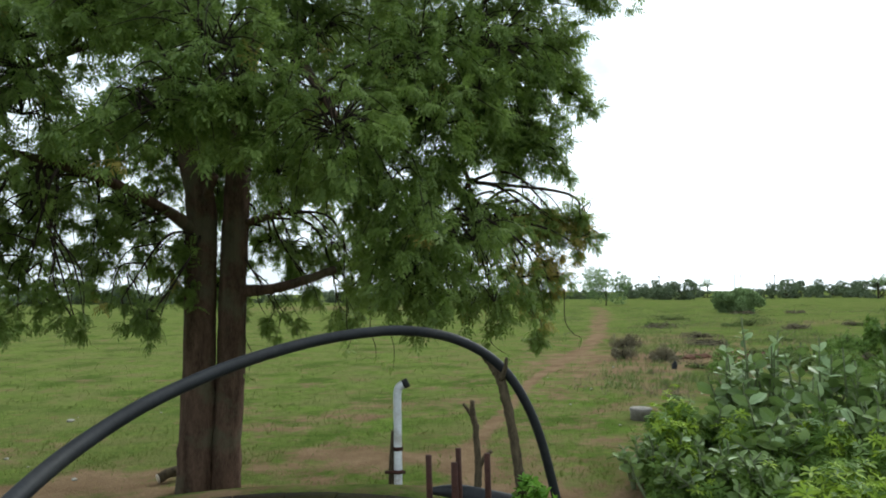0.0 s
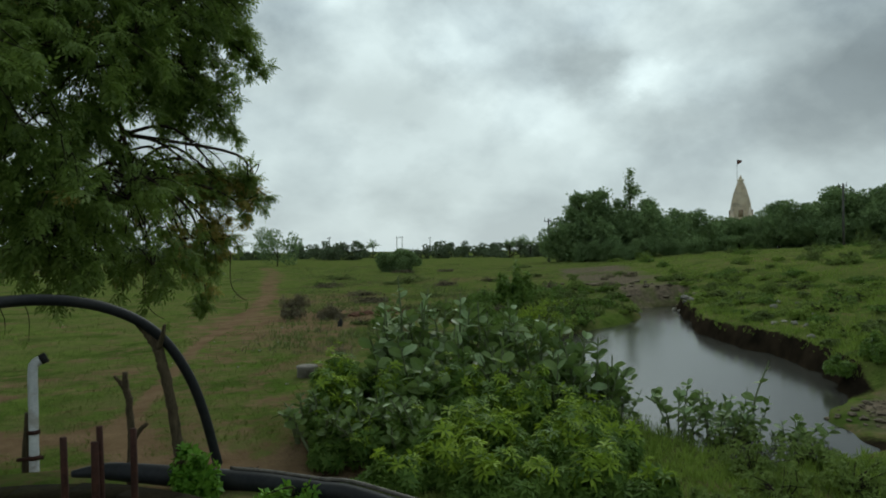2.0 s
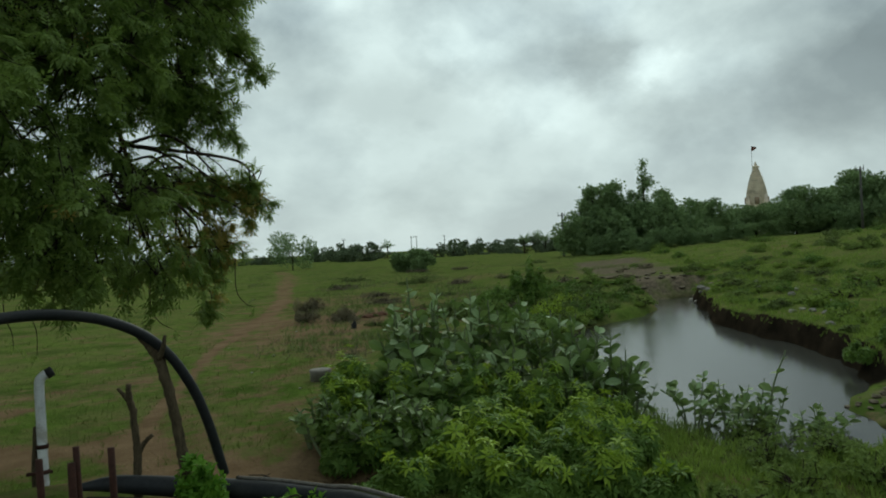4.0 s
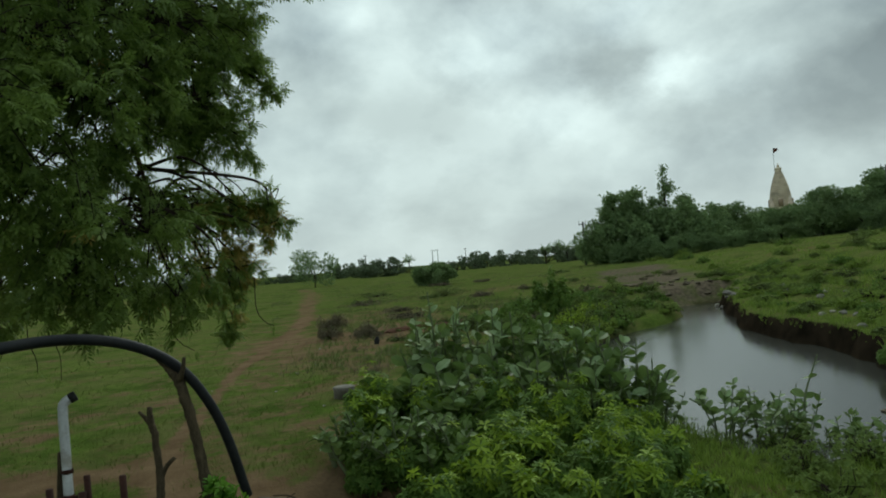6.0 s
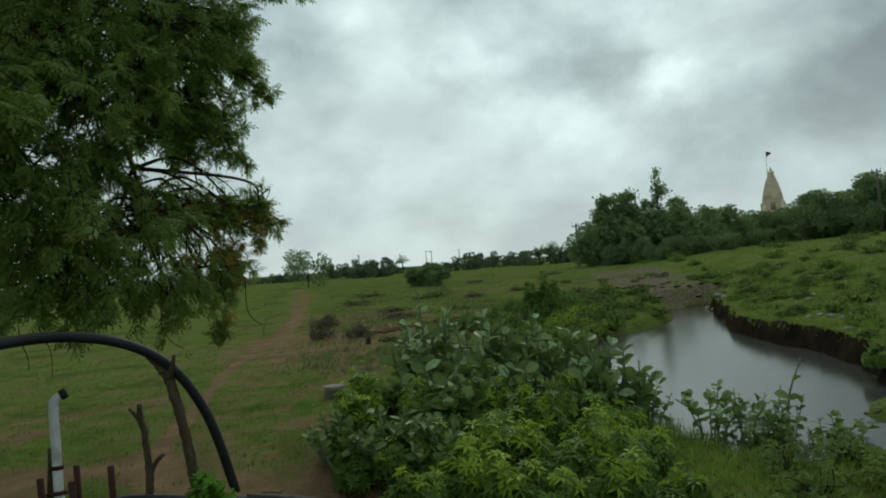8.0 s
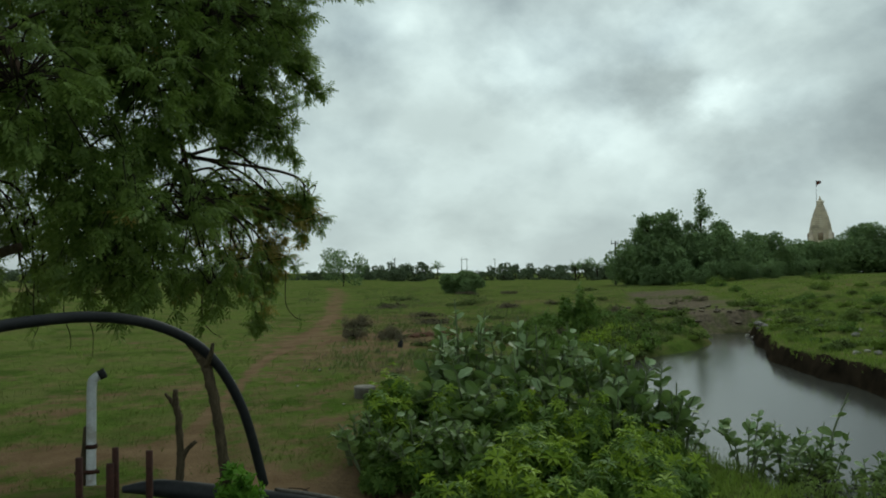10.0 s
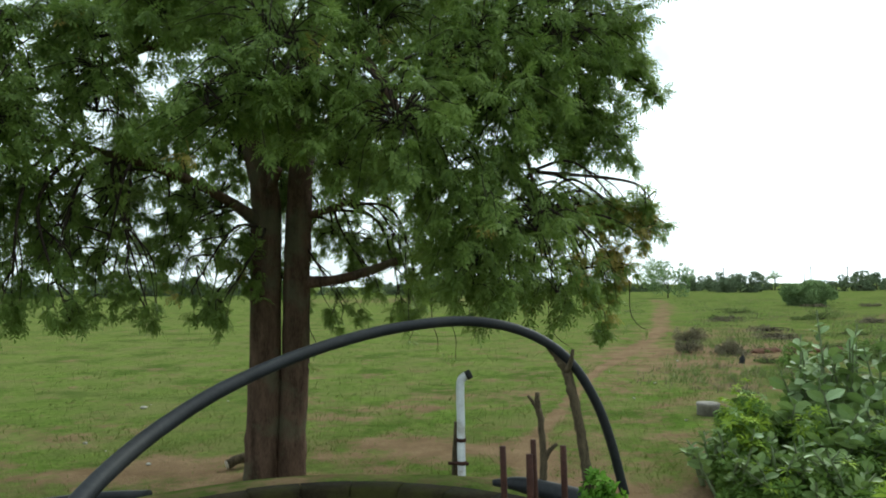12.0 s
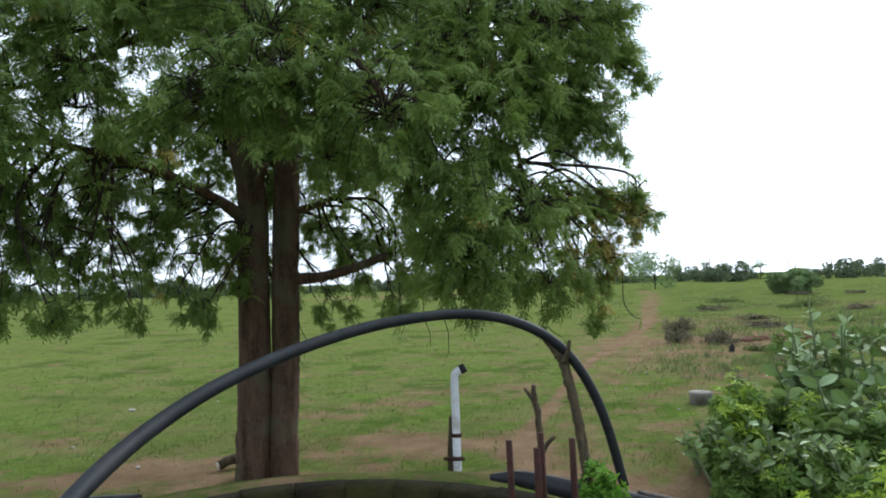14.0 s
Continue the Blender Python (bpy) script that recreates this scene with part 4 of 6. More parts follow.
def build_support():
    base = np.array((0.42, 3.685, 0.44))
    st = thing("forked_support_stake", base, "forked branch stake holding up the arched pipe", "stake")
    rng = np.random.default_rng(4)
    for nm, pts, r in (("shaft", [(0.425, 3.685, 0.38), (0.415, 3.685, 0.64), (0.391, 3.688, 0.834), (0.359, 3.693, 1.029), (0.325, 3.697, 1.17), (0.295, 3.70, 1.25)], (0.028, 0.026, 0.024, 0.024, 0.025, 0.026)),
                       ("prong", [(0.315, 3.68, 1.20), (0.335, 3.645, 1.255), (0.347, 3.64, 1.318)], (0.015, 0.012, 0.007)),
                       ("prong", [(0.30, 3.70, 1.23), (0.26, 3.71, 1.285), (0.215, 3.71, 1.335)], (0.022, 0.018, 0.010))):
        v, f = tube(smooth_line(pts, 8) - base, r, 10, 0.13, rng)
        part(nm, mesh_of(nm, v, f, M_STICK, smooth=True), st)
    base = np.array((0.203, 3.93, 0.44))
    st = thing("forked_stick", base, "short dark forked stick planted in the bank", "stick")
    for nm, pts, r in (("shaft", [(0.203, 3.93, 0.40), (0.203, 3.93, 0.556), (0.204, 3.93, 0.721), (0.194, 3.931, 0.901), (0.18, 3.932, 0.976), (0.177, 3.932, 1.055)], (0.023, 0.021, 0.019, 0.018, 0.017, 0.012)),
                       ("prong", [(0.186, 3.932, 0.95), (0.158, 3.934, 0.995), (0.126, 3.935, 1.037)], (0.013, 0.011, 0.007)),
                       ("side_branch", [(0.205, 3.93, 0.68), (0.246, 3.926, 0.745), (0.283, 3.923, 0.776)], (0.014, 0.012, 0.009))):
        v, f = tube(smooth_line(pts, 8) - base, r, 9, 0.14, rng)
        part(nm, mesh_of(nm, v, f, M_STICK, smooth=True), st)


build_support()
for x, y, z, lean, r in ((-0.034, 1.60, 1.286, 0.008, 0.0072), (0.034, 1.60, 1.301, 0.010, 0.0066), (0.025, 1.59, 1.271, 0.003, 0.008), (0.10, 1.597, 1.289, 0.006, 0.0072)):
    round_thing("iron_rod", [(x + lean * 2, y, 0.45), (x + lean, y, 0.85), (x, y, z)], (r,), M_RUST, "rusty iron rod standing up from the well parapet", "rod", 8, 4, "rods in the parapet", 0.05)


def build_riser():
    base = np.array((-0.285, 4.71, 0.35))
    st = thing("pipe_riser", base, "white plastic standpipe with a black-capped elbow", "pipe")
    v, f = tube(smooth_line([(-0.283, 4.71, 0.22), (-0.286, 4.71, 0.7), (-0.288, 4.71, 0.975), (-0.275, 4.71, 1.028), (-0.242, 4.71, 1.05)], 6) - base, (0.0275,), 14)
    part("pipe", mesh_of("pipe", v, f, M_PVC, smooth=True), st)
    v, f = tube(np.array([(-0.248, 4.71, 1.046), (-0.215, 4.71, 1.062)]) - base, (0.031,), 14)
    part("cap", mesh_of("cap", v, f, M_BLACKBAG, smooth=False), st, "black rubber end cap")
    for z in (0.624, 0.474):
        v, f = tube(np.array([(-0.285, 4.71, z - 0.012), (-0.285, 4.71, z + 0.012)]) - base, (0.034,), 12)
        part("band", mesh_of("band", v, f, M_RUST, smooth=False), st, "rusty wire band")
    v, f = tube(np.array([(-0.37, 4.69, 0.474), (-0.31, 4.675, 0.478), (-0.235, 4.68, 0.474)]) - base, (0.011,), 6)
    part("tie", mesh_of("tie", v, f, M_RUST, smooth=True), st)
    round_thing("short_stake", [(-0.335, 4.75, 0.24), (-0.33, 4.75, 0.5), (-0.318, 4.75, 0.735)], (0.021, 0.019, 0.015), M_STICK, "short dark stake beside the white standpipe", "stake", 8, 4, rough=0.06)


build_riser()


# ---- shrubs ----
def stems_of(base, tips, r0, r1, rng, lift=0.3):
    pieces = []
    for t in tips:
        m = (base + t) / 2 + np.array((0, 0, lift * np.linalg.norm(t - base) * 0.5)) + rng.normal(0, 0.03, 3)
        pieces.append(tube(smooth_line([base * 1.0, m, t], 5), (r0, (r0 + r1) / 2, r1), 5, cap=False))
    return pieces


LEAF_MESHES = {}


def leaf_mesh(pale):
    """One broad leaf, shared by all leaves of its kind."""
    if pale not in LEAF_MESHES:
        v, f = place(BROAD, np.zeros((1, 3)), np.eye(3)[None], np.ones(1))
        LEAF_MESHES[pale] = mesh_of("pale_leaf" if pale else "leaf", v, f, M_MILKWEED_UNDER if pale else M_MILKWEED)
    return LEAF_MESHES[pale]


def milkweed(at, spread, tall, stems, seed, leaf=0.168, tilt=(0, 0), tips=0.45, girth=1.0):
    """Stout stems with opposite broad grey-green leaves, paler and smaller at the tips."""
    rng = np.random.default_rng(seed)
    label = "lone tall milkweed shoot with pale young leaves" if stems == 1 else "broad-leaved grey-green milkweed shrub on the brook bank"
    plant = thing("milkweed_shrub", (at[0], at[1], ground_z(*at)), label, "shrub", "milkweed shrubs")
    for k in range(stems):
        a, q = rng.uniform(0, 2 * np.pi), math.sqrt((k + 0.5) / stems) if stems > 1 else 0.0
        tip = np.array((math.cos(a) * spread * q + tilt[0], math.sin(a) * spread * q + tilt[1], tall * (1.06 - 0.42 * q * q) * rng.uniform(0.84, 1.06)))
        foot = np.array((math.cos(a), math.sin(a), 0)) * 0.12 * q
        line = smooth_line([foot, foot * 0.4 + tip * np.array((0.45, 0.45, 0.55)) + rng.normal(0, 0.04, 3), tip], 8)
        v, f = tube(line, (0.016 * girth, 0.012 * girth, 0.007 * girth), 6, cap=False)
        stem = part("stem", mesh_of("stem", v, f, M_STALK, smooth=True), plant)
        low = 0.3 if tall > 0.6 or stems == 1 else 0.38 if leaf < 0.17 else 0.55
        n = max(5, int(np.linalg.norm(tip) * 7.5))
        for i in range(n):
            w = low + (1 - low) * i / n
            p = line[min(int(w * (len(line) - 1)), len(line) - 1)]
            b = i * 1.57 + rng.normal(0, 0.3)
            for s in (0, np.pi):
                if rng.random() < 0.12:
                    continue
                el = 0.22 + 0.50 * (w - 0.3) / 0.7 + rng.normal(0, 0.38)
                d = np.array([(math.cos(b + s) * math.cos(el), math.sin(b + s) * math.cos(el), math.sin(el))])
                size = leaf * rng.uniform(0.75, 1.15) * (1 - 0.45 * max(0, w - 0.85) / 0.15)
                pale = rng.random() < tips * (0.25 + max(0, w - 0.75) / 0.25)
                m = frames_of(d, np.array([(0, 0, 1.0)]), rng.normal(0, 0.7, 1))[0] * size
                ob = part("pale_leaf" if pale else "leaf", leaf_mesh(pale), stem)
                ob.matrix_basis = Matrix(((*m[0], p[0]), (*m[1], p[1]), (*m[2], p[2]), (0, 0, 0, 1)))
    return plant


def mounds_of(rx, ry, tall, seed, k=8):
    """The sub-mounds of one shrub: centre, radius and height."""
    rng = np.random.default_rng(seed + 5000)
    a, q = np.arange(k) * 2.4 + rng.uniform(0, 6.28), np.sqrt((np.arange(k) + 0.3) / k) * 0.75
    return np.stack([np.cos(a) * q * rx, np.sin(a) * q * ry, 0.27 * math.sqrt(rx * ry) * rng.uniform(0.7, 1.3, k), tall * (1.15 - 0.5 * q ** 2) * rng.uniform(0.35, 1.3, k)], -1)


def on_mounds(rng, m, n, low):
    """Points on the domes and their outward directions; low: how far leaves reach down the sides."""
    i = rng.integers(0, len(m), n)
    a, c = rng.uniform(0, 2 * np.pi, n), rng.uniform(low, 1.0, n)
    s = np.sqrt(1 - c * c)
    depth = 1 - 0.3 * rng.random(n) ** 2
    x, y = m[i, 0] + np.cos(a) * s * m[i, 2] * depth, m[i, 1] + np.sin(a) * s * m[i, 2] * depth
    z = m[i, 3] * (0.35 + 0.65 * c) * depth * (0.85 + 0.3 * rng.random(n))
    return np.stack([x, y, np.maximum(z, 0.03)], -1), np.stack([np.cos(a) * s, np.sin(a) * s, c + 0.2], -1) + rng.normal(0, 0.3, (n, 3))


def leafy_shrub(at, rx, ry, tall, n, seed, mat, template, leaf, label, name="leafy_shrub", group="", base_z=None, twig=0.5):
    """A low shrub of several mounds of rosettes on thin stems, with an uneven outline."""
    rng = np.random.default_rng(seed)
    plant = thing(name, (at[0], at[1], ground_z(*at) if base_z is None else base_z), label, "shrub", group)
    p, d = on_mounds(rng, mounds_of(rx, ry, tall, seed), n, -0.3)
    turn = frames_of(np.cross(d, rng.normal(0, 1, (n, 3))), d, np.zeros(n))
    tips = p[rng.random(n) < twig * 40 / n]
    pieces = stems_of(np.array((0, 0, 0.0)), tips, 0.007, 0.003, rng, 0.15)
    if pieces:
        v, f = joined(pieces)
        part("stemwork", mesh_of("stemwork", v, f, M_TWIG), plant, kind="stuff")
    v, f = place(template, p, turn, leaf * rng.uniform(0.7, 1.25, n))
    part("leaves", mesh_of("leaves", v, f, mat), plant, kind="stuff")
    return plant


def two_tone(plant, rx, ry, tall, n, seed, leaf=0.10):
    """Brighter rosettes on the tops of a shrub's mounds."""
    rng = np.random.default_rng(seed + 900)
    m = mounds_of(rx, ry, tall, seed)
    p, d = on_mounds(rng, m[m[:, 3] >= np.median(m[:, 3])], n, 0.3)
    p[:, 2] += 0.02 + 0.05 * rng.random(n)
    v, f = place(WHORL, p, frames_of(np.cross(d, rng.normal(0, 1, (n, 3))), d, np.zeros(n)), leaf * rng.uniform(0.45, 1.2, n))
    part("fresh_foliage", mesh_of("fresh_foliage", v, f, M_SHRUB), plant, "bright yellow-green leaves on the mound tops", "stuff")
    return plant


CLUMPS = [  # x, y, height of the top
    (2.92, 7.02, 0.92), (3.1, 7.15, 1.08), (3.37, 7.03, 1.22), (3.62, 6.94, 1.18), (3.95, 6.72, 1.02), (4.17, 6.6, 1.10), (4.43, 6.42, 1.02), (4.66, 6.26, 0.88),
    (4.75, 5.97, 0.70), (4.88, 5.8, 0.60), (2.9, 6.5, 0.72), (3.4, 6.4, 0.82), (3.9, 6.15, 0.78), (4.35, 5.85, 0.62), (2.5, 6.5, 0.56), (2.85, 6.05, 0.55)]
# more pale leaves on tall clumps: the top tier's brighter light, put into colour
for i, (x, y, h) in enumerate(CLUMPS):
    milkweed((x, y), 0.38, h - ground_z(x, y), 8, 300 + i, tips=0.6 if h > 0.9 else 0.25)
# hardly any pale leaves here, which paints the low clumps as less lit
for i, (x, y, h) in enumerate(((1.74, 6.05, 0.42), (2.1, 6.05, 0.42), (2.4, 5.75, 0.42), (1.80, 5.76, 0.36), (2.08, 5.62, 0.38), (2.45, 5.4, 0.42))):
    milkweed((x, y), 0.32, h - ground_z(x, y), 9, 320 + i, 0.102, tips=0.05)
for i, (x, y, r, h) in enumerate(((5.4, 5.25, 0.3, 0.26), (5.7, 5.05, 0.3, 0.20), (5.92, 4.85, 0.28, 0.20), (5.15, 5.92, 0.2, 0.32), (6.25, 4.5, 0.25, 0.02))):
    milkweed((x, y), r * 1.5, h - ground_z(x, y), 10, 330 + i, 0.105, (0.06, 0.02), 0.3, 0.55)
# lone tall shoots
milkweed((3.07, 7.08), 0.02, 1.42, 1, 345, 0.12)
milkweed((2.9, 7.05), 0.03, 1.12, 1, 346, 0.14)
milkweed((5.98, 4.78), 0.03, 0.5 - ground_z(5.98, 4.78), 1, 347, 0.13, (0.12, -0.06))
milkweed((4.85, 6.1), 0.05, 0.92, 1, 348, 0.15, (0.12, 0.1))
FRESH = "bright yellow-green leafy shrub below the milkweed"
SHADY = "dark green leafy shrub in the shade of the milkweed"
SHRUBS = [  # x, y, two radii, height, bright shoots (kept few by the hollow, as its shade)
    (2.5, 6.95, 0.35, 0.3, 0.5, 60), (2.15, 6.5, 0.36, 0.3, 0.54, 110), (1.95, 6.0, 0.3, 0.26, 0.42, 80), (1.85, 5.68, 0.28, 0.24, 0.30, 26), (2.2, 5.45, 0.3, 0.26, 0.28, 16),
    (3.35, 5.95, 0.45, 0.4, 0.56, 50), (3.9, 5.65, 0.42, 0.4, 0.50, 60), (4.35, 5.45, 0.35, 0.35, 0.40, 40), (2.75, 6.35, 0.35, 0.3, 0.45, 50),
    (3.0, 5.9, 0.45, 0.4, 0.42, 30), (2.5, 5.5, 0.35, 0.3, 0.28, 6), (3.6, 5.6, 0.45, 0.4, 0.38, 40), (3.1, 5.3, 0.5, 0.4, 0.36, 70), (3.75, 5.0, 0.45, 0.4, 0.36, 80),
    (2.6, 4.95, 0.4, 0.35, 0.34, 100), (2.95, 4.6, 0.45, 0.4, 0.34, 120), (3.5, 4.4, 0.45, 0.4, 0.36, 100), (2.3, 4.5, 0.35, 0.3, 0.28, 90), (1.85, 4.35, 0.22, 0.2, 0.18, 12),
    (2.45, 4.05, 0.35, 0.3, 0.24, 90), (3.05, 4.0, 0.4, 0.35, 0.26, 80), (4.15, 5.3, 0.35, 0.35, 0.3, 30), (3.95, 4.6, 0.3, 0.3, 0.26, 40), (3.5, 3.75, 0.3, 0.3, 0.2, 30)]
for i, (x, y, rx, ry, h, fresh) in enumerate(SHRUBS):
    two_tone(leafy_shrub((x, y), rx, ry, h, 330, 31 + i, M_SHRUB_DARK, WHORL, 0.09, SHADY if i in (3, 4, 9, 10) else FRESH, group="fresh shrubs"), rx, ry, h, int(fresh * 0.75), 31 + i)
# dark weeds added to stand in for the deep shade in the hollow
for i, (x, y, r, h) in enumerate(((1.45, 5.3, 0.2, 0.10), (1.75, 4.8, 0.22, 0.12), (2.05, 4.9, 0.22, 0.14))):
    leafy_shrub((x, y), r, r, h, 380, 80 + i, M_SHRUB_DARK, SPRIG, 0.05, "low dark weeds added as shade in the hollow under the milkweed", "weed_clump", "weeds on the bank", twig=1.0)
for i, (x, y, r, h) in enumerate(((5.55, 4.75, 0.35, 0.28), (5.9, 4.4, 0.35, 0.26), (6.1, 5.2, 0.3, 0.2), (5.0, 4.0, 0.35, 0.24), (5.6, 3.9, 0.35, 0.26), (6.3, 4.3, 0.3, 0.18), (4.6, 3.45, 0.35, 0.22), (5.2, 3.3, 0.35, 0.22), (3.9, 3.4, 0.3, 0.16))):
    leafy_shrub((x, y), r, r, h, 420, 60 + i, M_WEED, SPRIG, 0.035, "wispy grey-green weed clump on the brook bank", "weed_clump", "weeds on the bank", twig=1.0)
leafy_shrub((0.49, 3.62), 0.13, 0.12, 0.24, 240, 38, M_CREEPER, SPRIG, 0.055, "bright green creeper growing round the foot of the stake", "creeper", base_z=0.44)
leafy_shrub((0.85, 3.30), 0.2, 0.10, 0.12, 70, 39, M_CREEPER, SPRIG, 0.05, "small bright green weeds at the edge of the well", "weeds", base_z=0.42)


def brushwood():
    rng = np.random.default_rng(17)
    for k in range(26):
        x, y = 1.75 + rng.normal(0, 0.33), 5.15 + rng.normal(0, 0.2)
        a, l = rng.uniform(0, 6.28), rng.uniform(0.25, 0.55)
        dx, dy, z = math.cos(a) * l / 2, math.sin(a) * l / 2 * 0.6, ground_z(x, y)
        round_thing("dead_twig", [(x - dx, y - dy, ground_z(x - dx, y - dy) - 0.005), (x, y, z + rng.uniform(0.03, 0.16)), (x + dx, y + dy, z + rng.uniform(0.03, 0.24))], (0.008, 0.006, 0.003), M_TWIG,
                    "dead bare twig lying in the hollow under the milkweed", "twig", 5, 3, "dead twigs")


brushwood()


# ---- the far side: trees, scrub, poles and the temple ----
def leaf_cloud(rng, blobs, per, leaf):
    """Leaf quads scattered on and in lumps (x, y, z, r)."""
    P, S = [], []
    for x, y, z, r in blobs:
        n = max(12, int(per * r * r))
        u = rng.normal(0, 1, (n, 3))
        u /= np.linalg.norm(u, axis=1)[:, None]
        rad = r * (0.55 + 0.5 * rng.random(n) ** 0.6)
        P.append(np.array((x, y, z)) + u * rad[:, None] * np.array((1, 1, 0.8)))
        S.append(leaf * rng.uniform(0.6, 1.3, n))
    P, S = np.concatenate(P), np.concatenate(S)
    turn = frames_of(rng.normal(0, 1, (len(P), 3)), rng.normal(0, 1, (len(P), 3)), np.zeros(len(P)))
    return place(SPRIG, P, turn, S)


def make_tree(name, tall, wide, seed, label, category="tree", leaf=0.17, per=230, mat=None, low=0.25, group="", blobs_n=22, trunk_r=0.12, lump=(0.10, 0.21)):
    rng = np.random.default_rng(seed)
    t = thing(name, (0, 0, 0), label, category, group)
    blobs = []
    for _ in range(blobs_n):
        a, q = rng.uniform(0, 2 * np.pi), math.sqrt(rng.random())
        z = tall * (low + (0.92 - low) * rng.random())
        k = 1 - 0.5 * ((z / tall - 0.55) / 0.5) ** 2
        blobs.append((math.cos(a) * q * wide / 2 * k, math.sin(a) * q * wide / 2 * k, z, rng.uniform(*lump) * min(wide, tall * 1.3)))
    v, f = tube(smooth_line([(0, 0, -0.2), (0.05, 0.03, tall * 0.3), (0.1, -0.05, tall * 0.7)], 4), (trunk_r, trunk_r * 0.7, trunk_r * 0.3), 8)
    part("trunk", mesh_of("trunk", v, f, M_TWIG, smooth=True), t)
    pieces = [tube(smooth_line([(0.03, 0, tall * 0.25), (b[0] * 0.5, b[1] * 0.5, b[2] * 0.75), b[:3]], 3), (trunk_r * 0.45, trunk_r * 0.3, 0.02), 5, cap=False) for b in blobs[:9]]
    v, f = joined(pieces)
    part("branchwork", mesh_of("branchwork", v, f, M_TWIG), t)
    v, f = leaf_cloud(rng, blobs, per, leaf)
    part("crown", mesh_of("crown", v, f, mat or M_FAR), t, kind="stuff")
    return t


def make_feathery(tall, wide, seed, label, n=9, slim=False):
    """A thin-crowned tree: long arching limbs with loose tufts of leaves towards their ends."""
    rng = np.random.default_rng(seed)
    t = thing("feathery_tree", (0, 0, 0), label, "tree", "feathery trees beyond the brook")
    v, f = tube(smooth_line([(0, 0, -0.2), (0.06, 0.02, tall * 0.4), (0.0, 0.05, tall * 0.85)], 5), (0.12, 0.09, 0.03), 8)
    part("trunk", mesh_of("trunk", v, f, M_TWIG, smooth=True), t)
    P = []
    for k in range(n):
        a = k * 2.4 + rng.uniform(-0.4, 0.4)
        z0 = tall * (0.30 + 0.48 * k / n)
        reach = wide / 2 * rng.uniform(0.45, 1.1) * (1 - 0.5 * k / n)
        end = np.array((math.cos(a) * reach, math.sin(a) * reach, z0 + tall * rng.uniform(-0.02, 0.22)))
        line = smooth_line([(0, 0, z0), end * np.array((0.5, 0.5, 1)) + np.array((0, 0, 0.10)), end - np.array((0, 0, 0.12 * reach))], 5)
        v, f = tube(line, (0.05, 0.03, 0.012), 5, cap=False)
        part("limb", mesh_of("limb", v, f, M_TWIG, smooth=True), t)
        m = 190
        w = rng.uniform(0.35, 1.0, m)
        P.append(line[(w * (len(line) - 1)).astype(int)] + rng.normal(0, 1, (m, 3)) * (0.07 + 0.17 * w[:, None]) * np.array((1, 1, 0.8)))
    if slim:
        z = tall * (0.35 + 0.65 * rng.random(420))
        P.append(np.stack([rng.normal(0, 0.17, 420), rng.normal(0, 0.17, 420), z], -1))
    P = np.concatenate(P)
    turn = frames_of(rng.normal(0, 1, (len(P), 3)), rng.normal(0, 1, (len(P), 3)), np.zeros(len(P)))
    v, f = place(SPRIG, P, turn, 0.13 * rng.uniform(0.6, 1.3, len(P)))
    part("crown", mesh_of("crown", v, f, M_FAR), t, kind="stuff")
    return t


def polar(az, r, dz=0.0):
    x, y = -r * math.sin(radians(az)), r * math.cos(radians(az))
    return x, y, ground_z(x, y) + dz


def put(ob, az, r, turn=0.0, size=1.0):
    ob.matrix_basis = pose(*polar(az, r), 0, 0, turn) @ Matrix.Diagonal((size, size, size, 1))
    return ob


def again(ob, az, r, turn=0.0, size=1.0):
    c = copy_thing(ob, pose(*polar(az, r), 0, 0, turn))
    c.scale = (size, size, size)
    return c


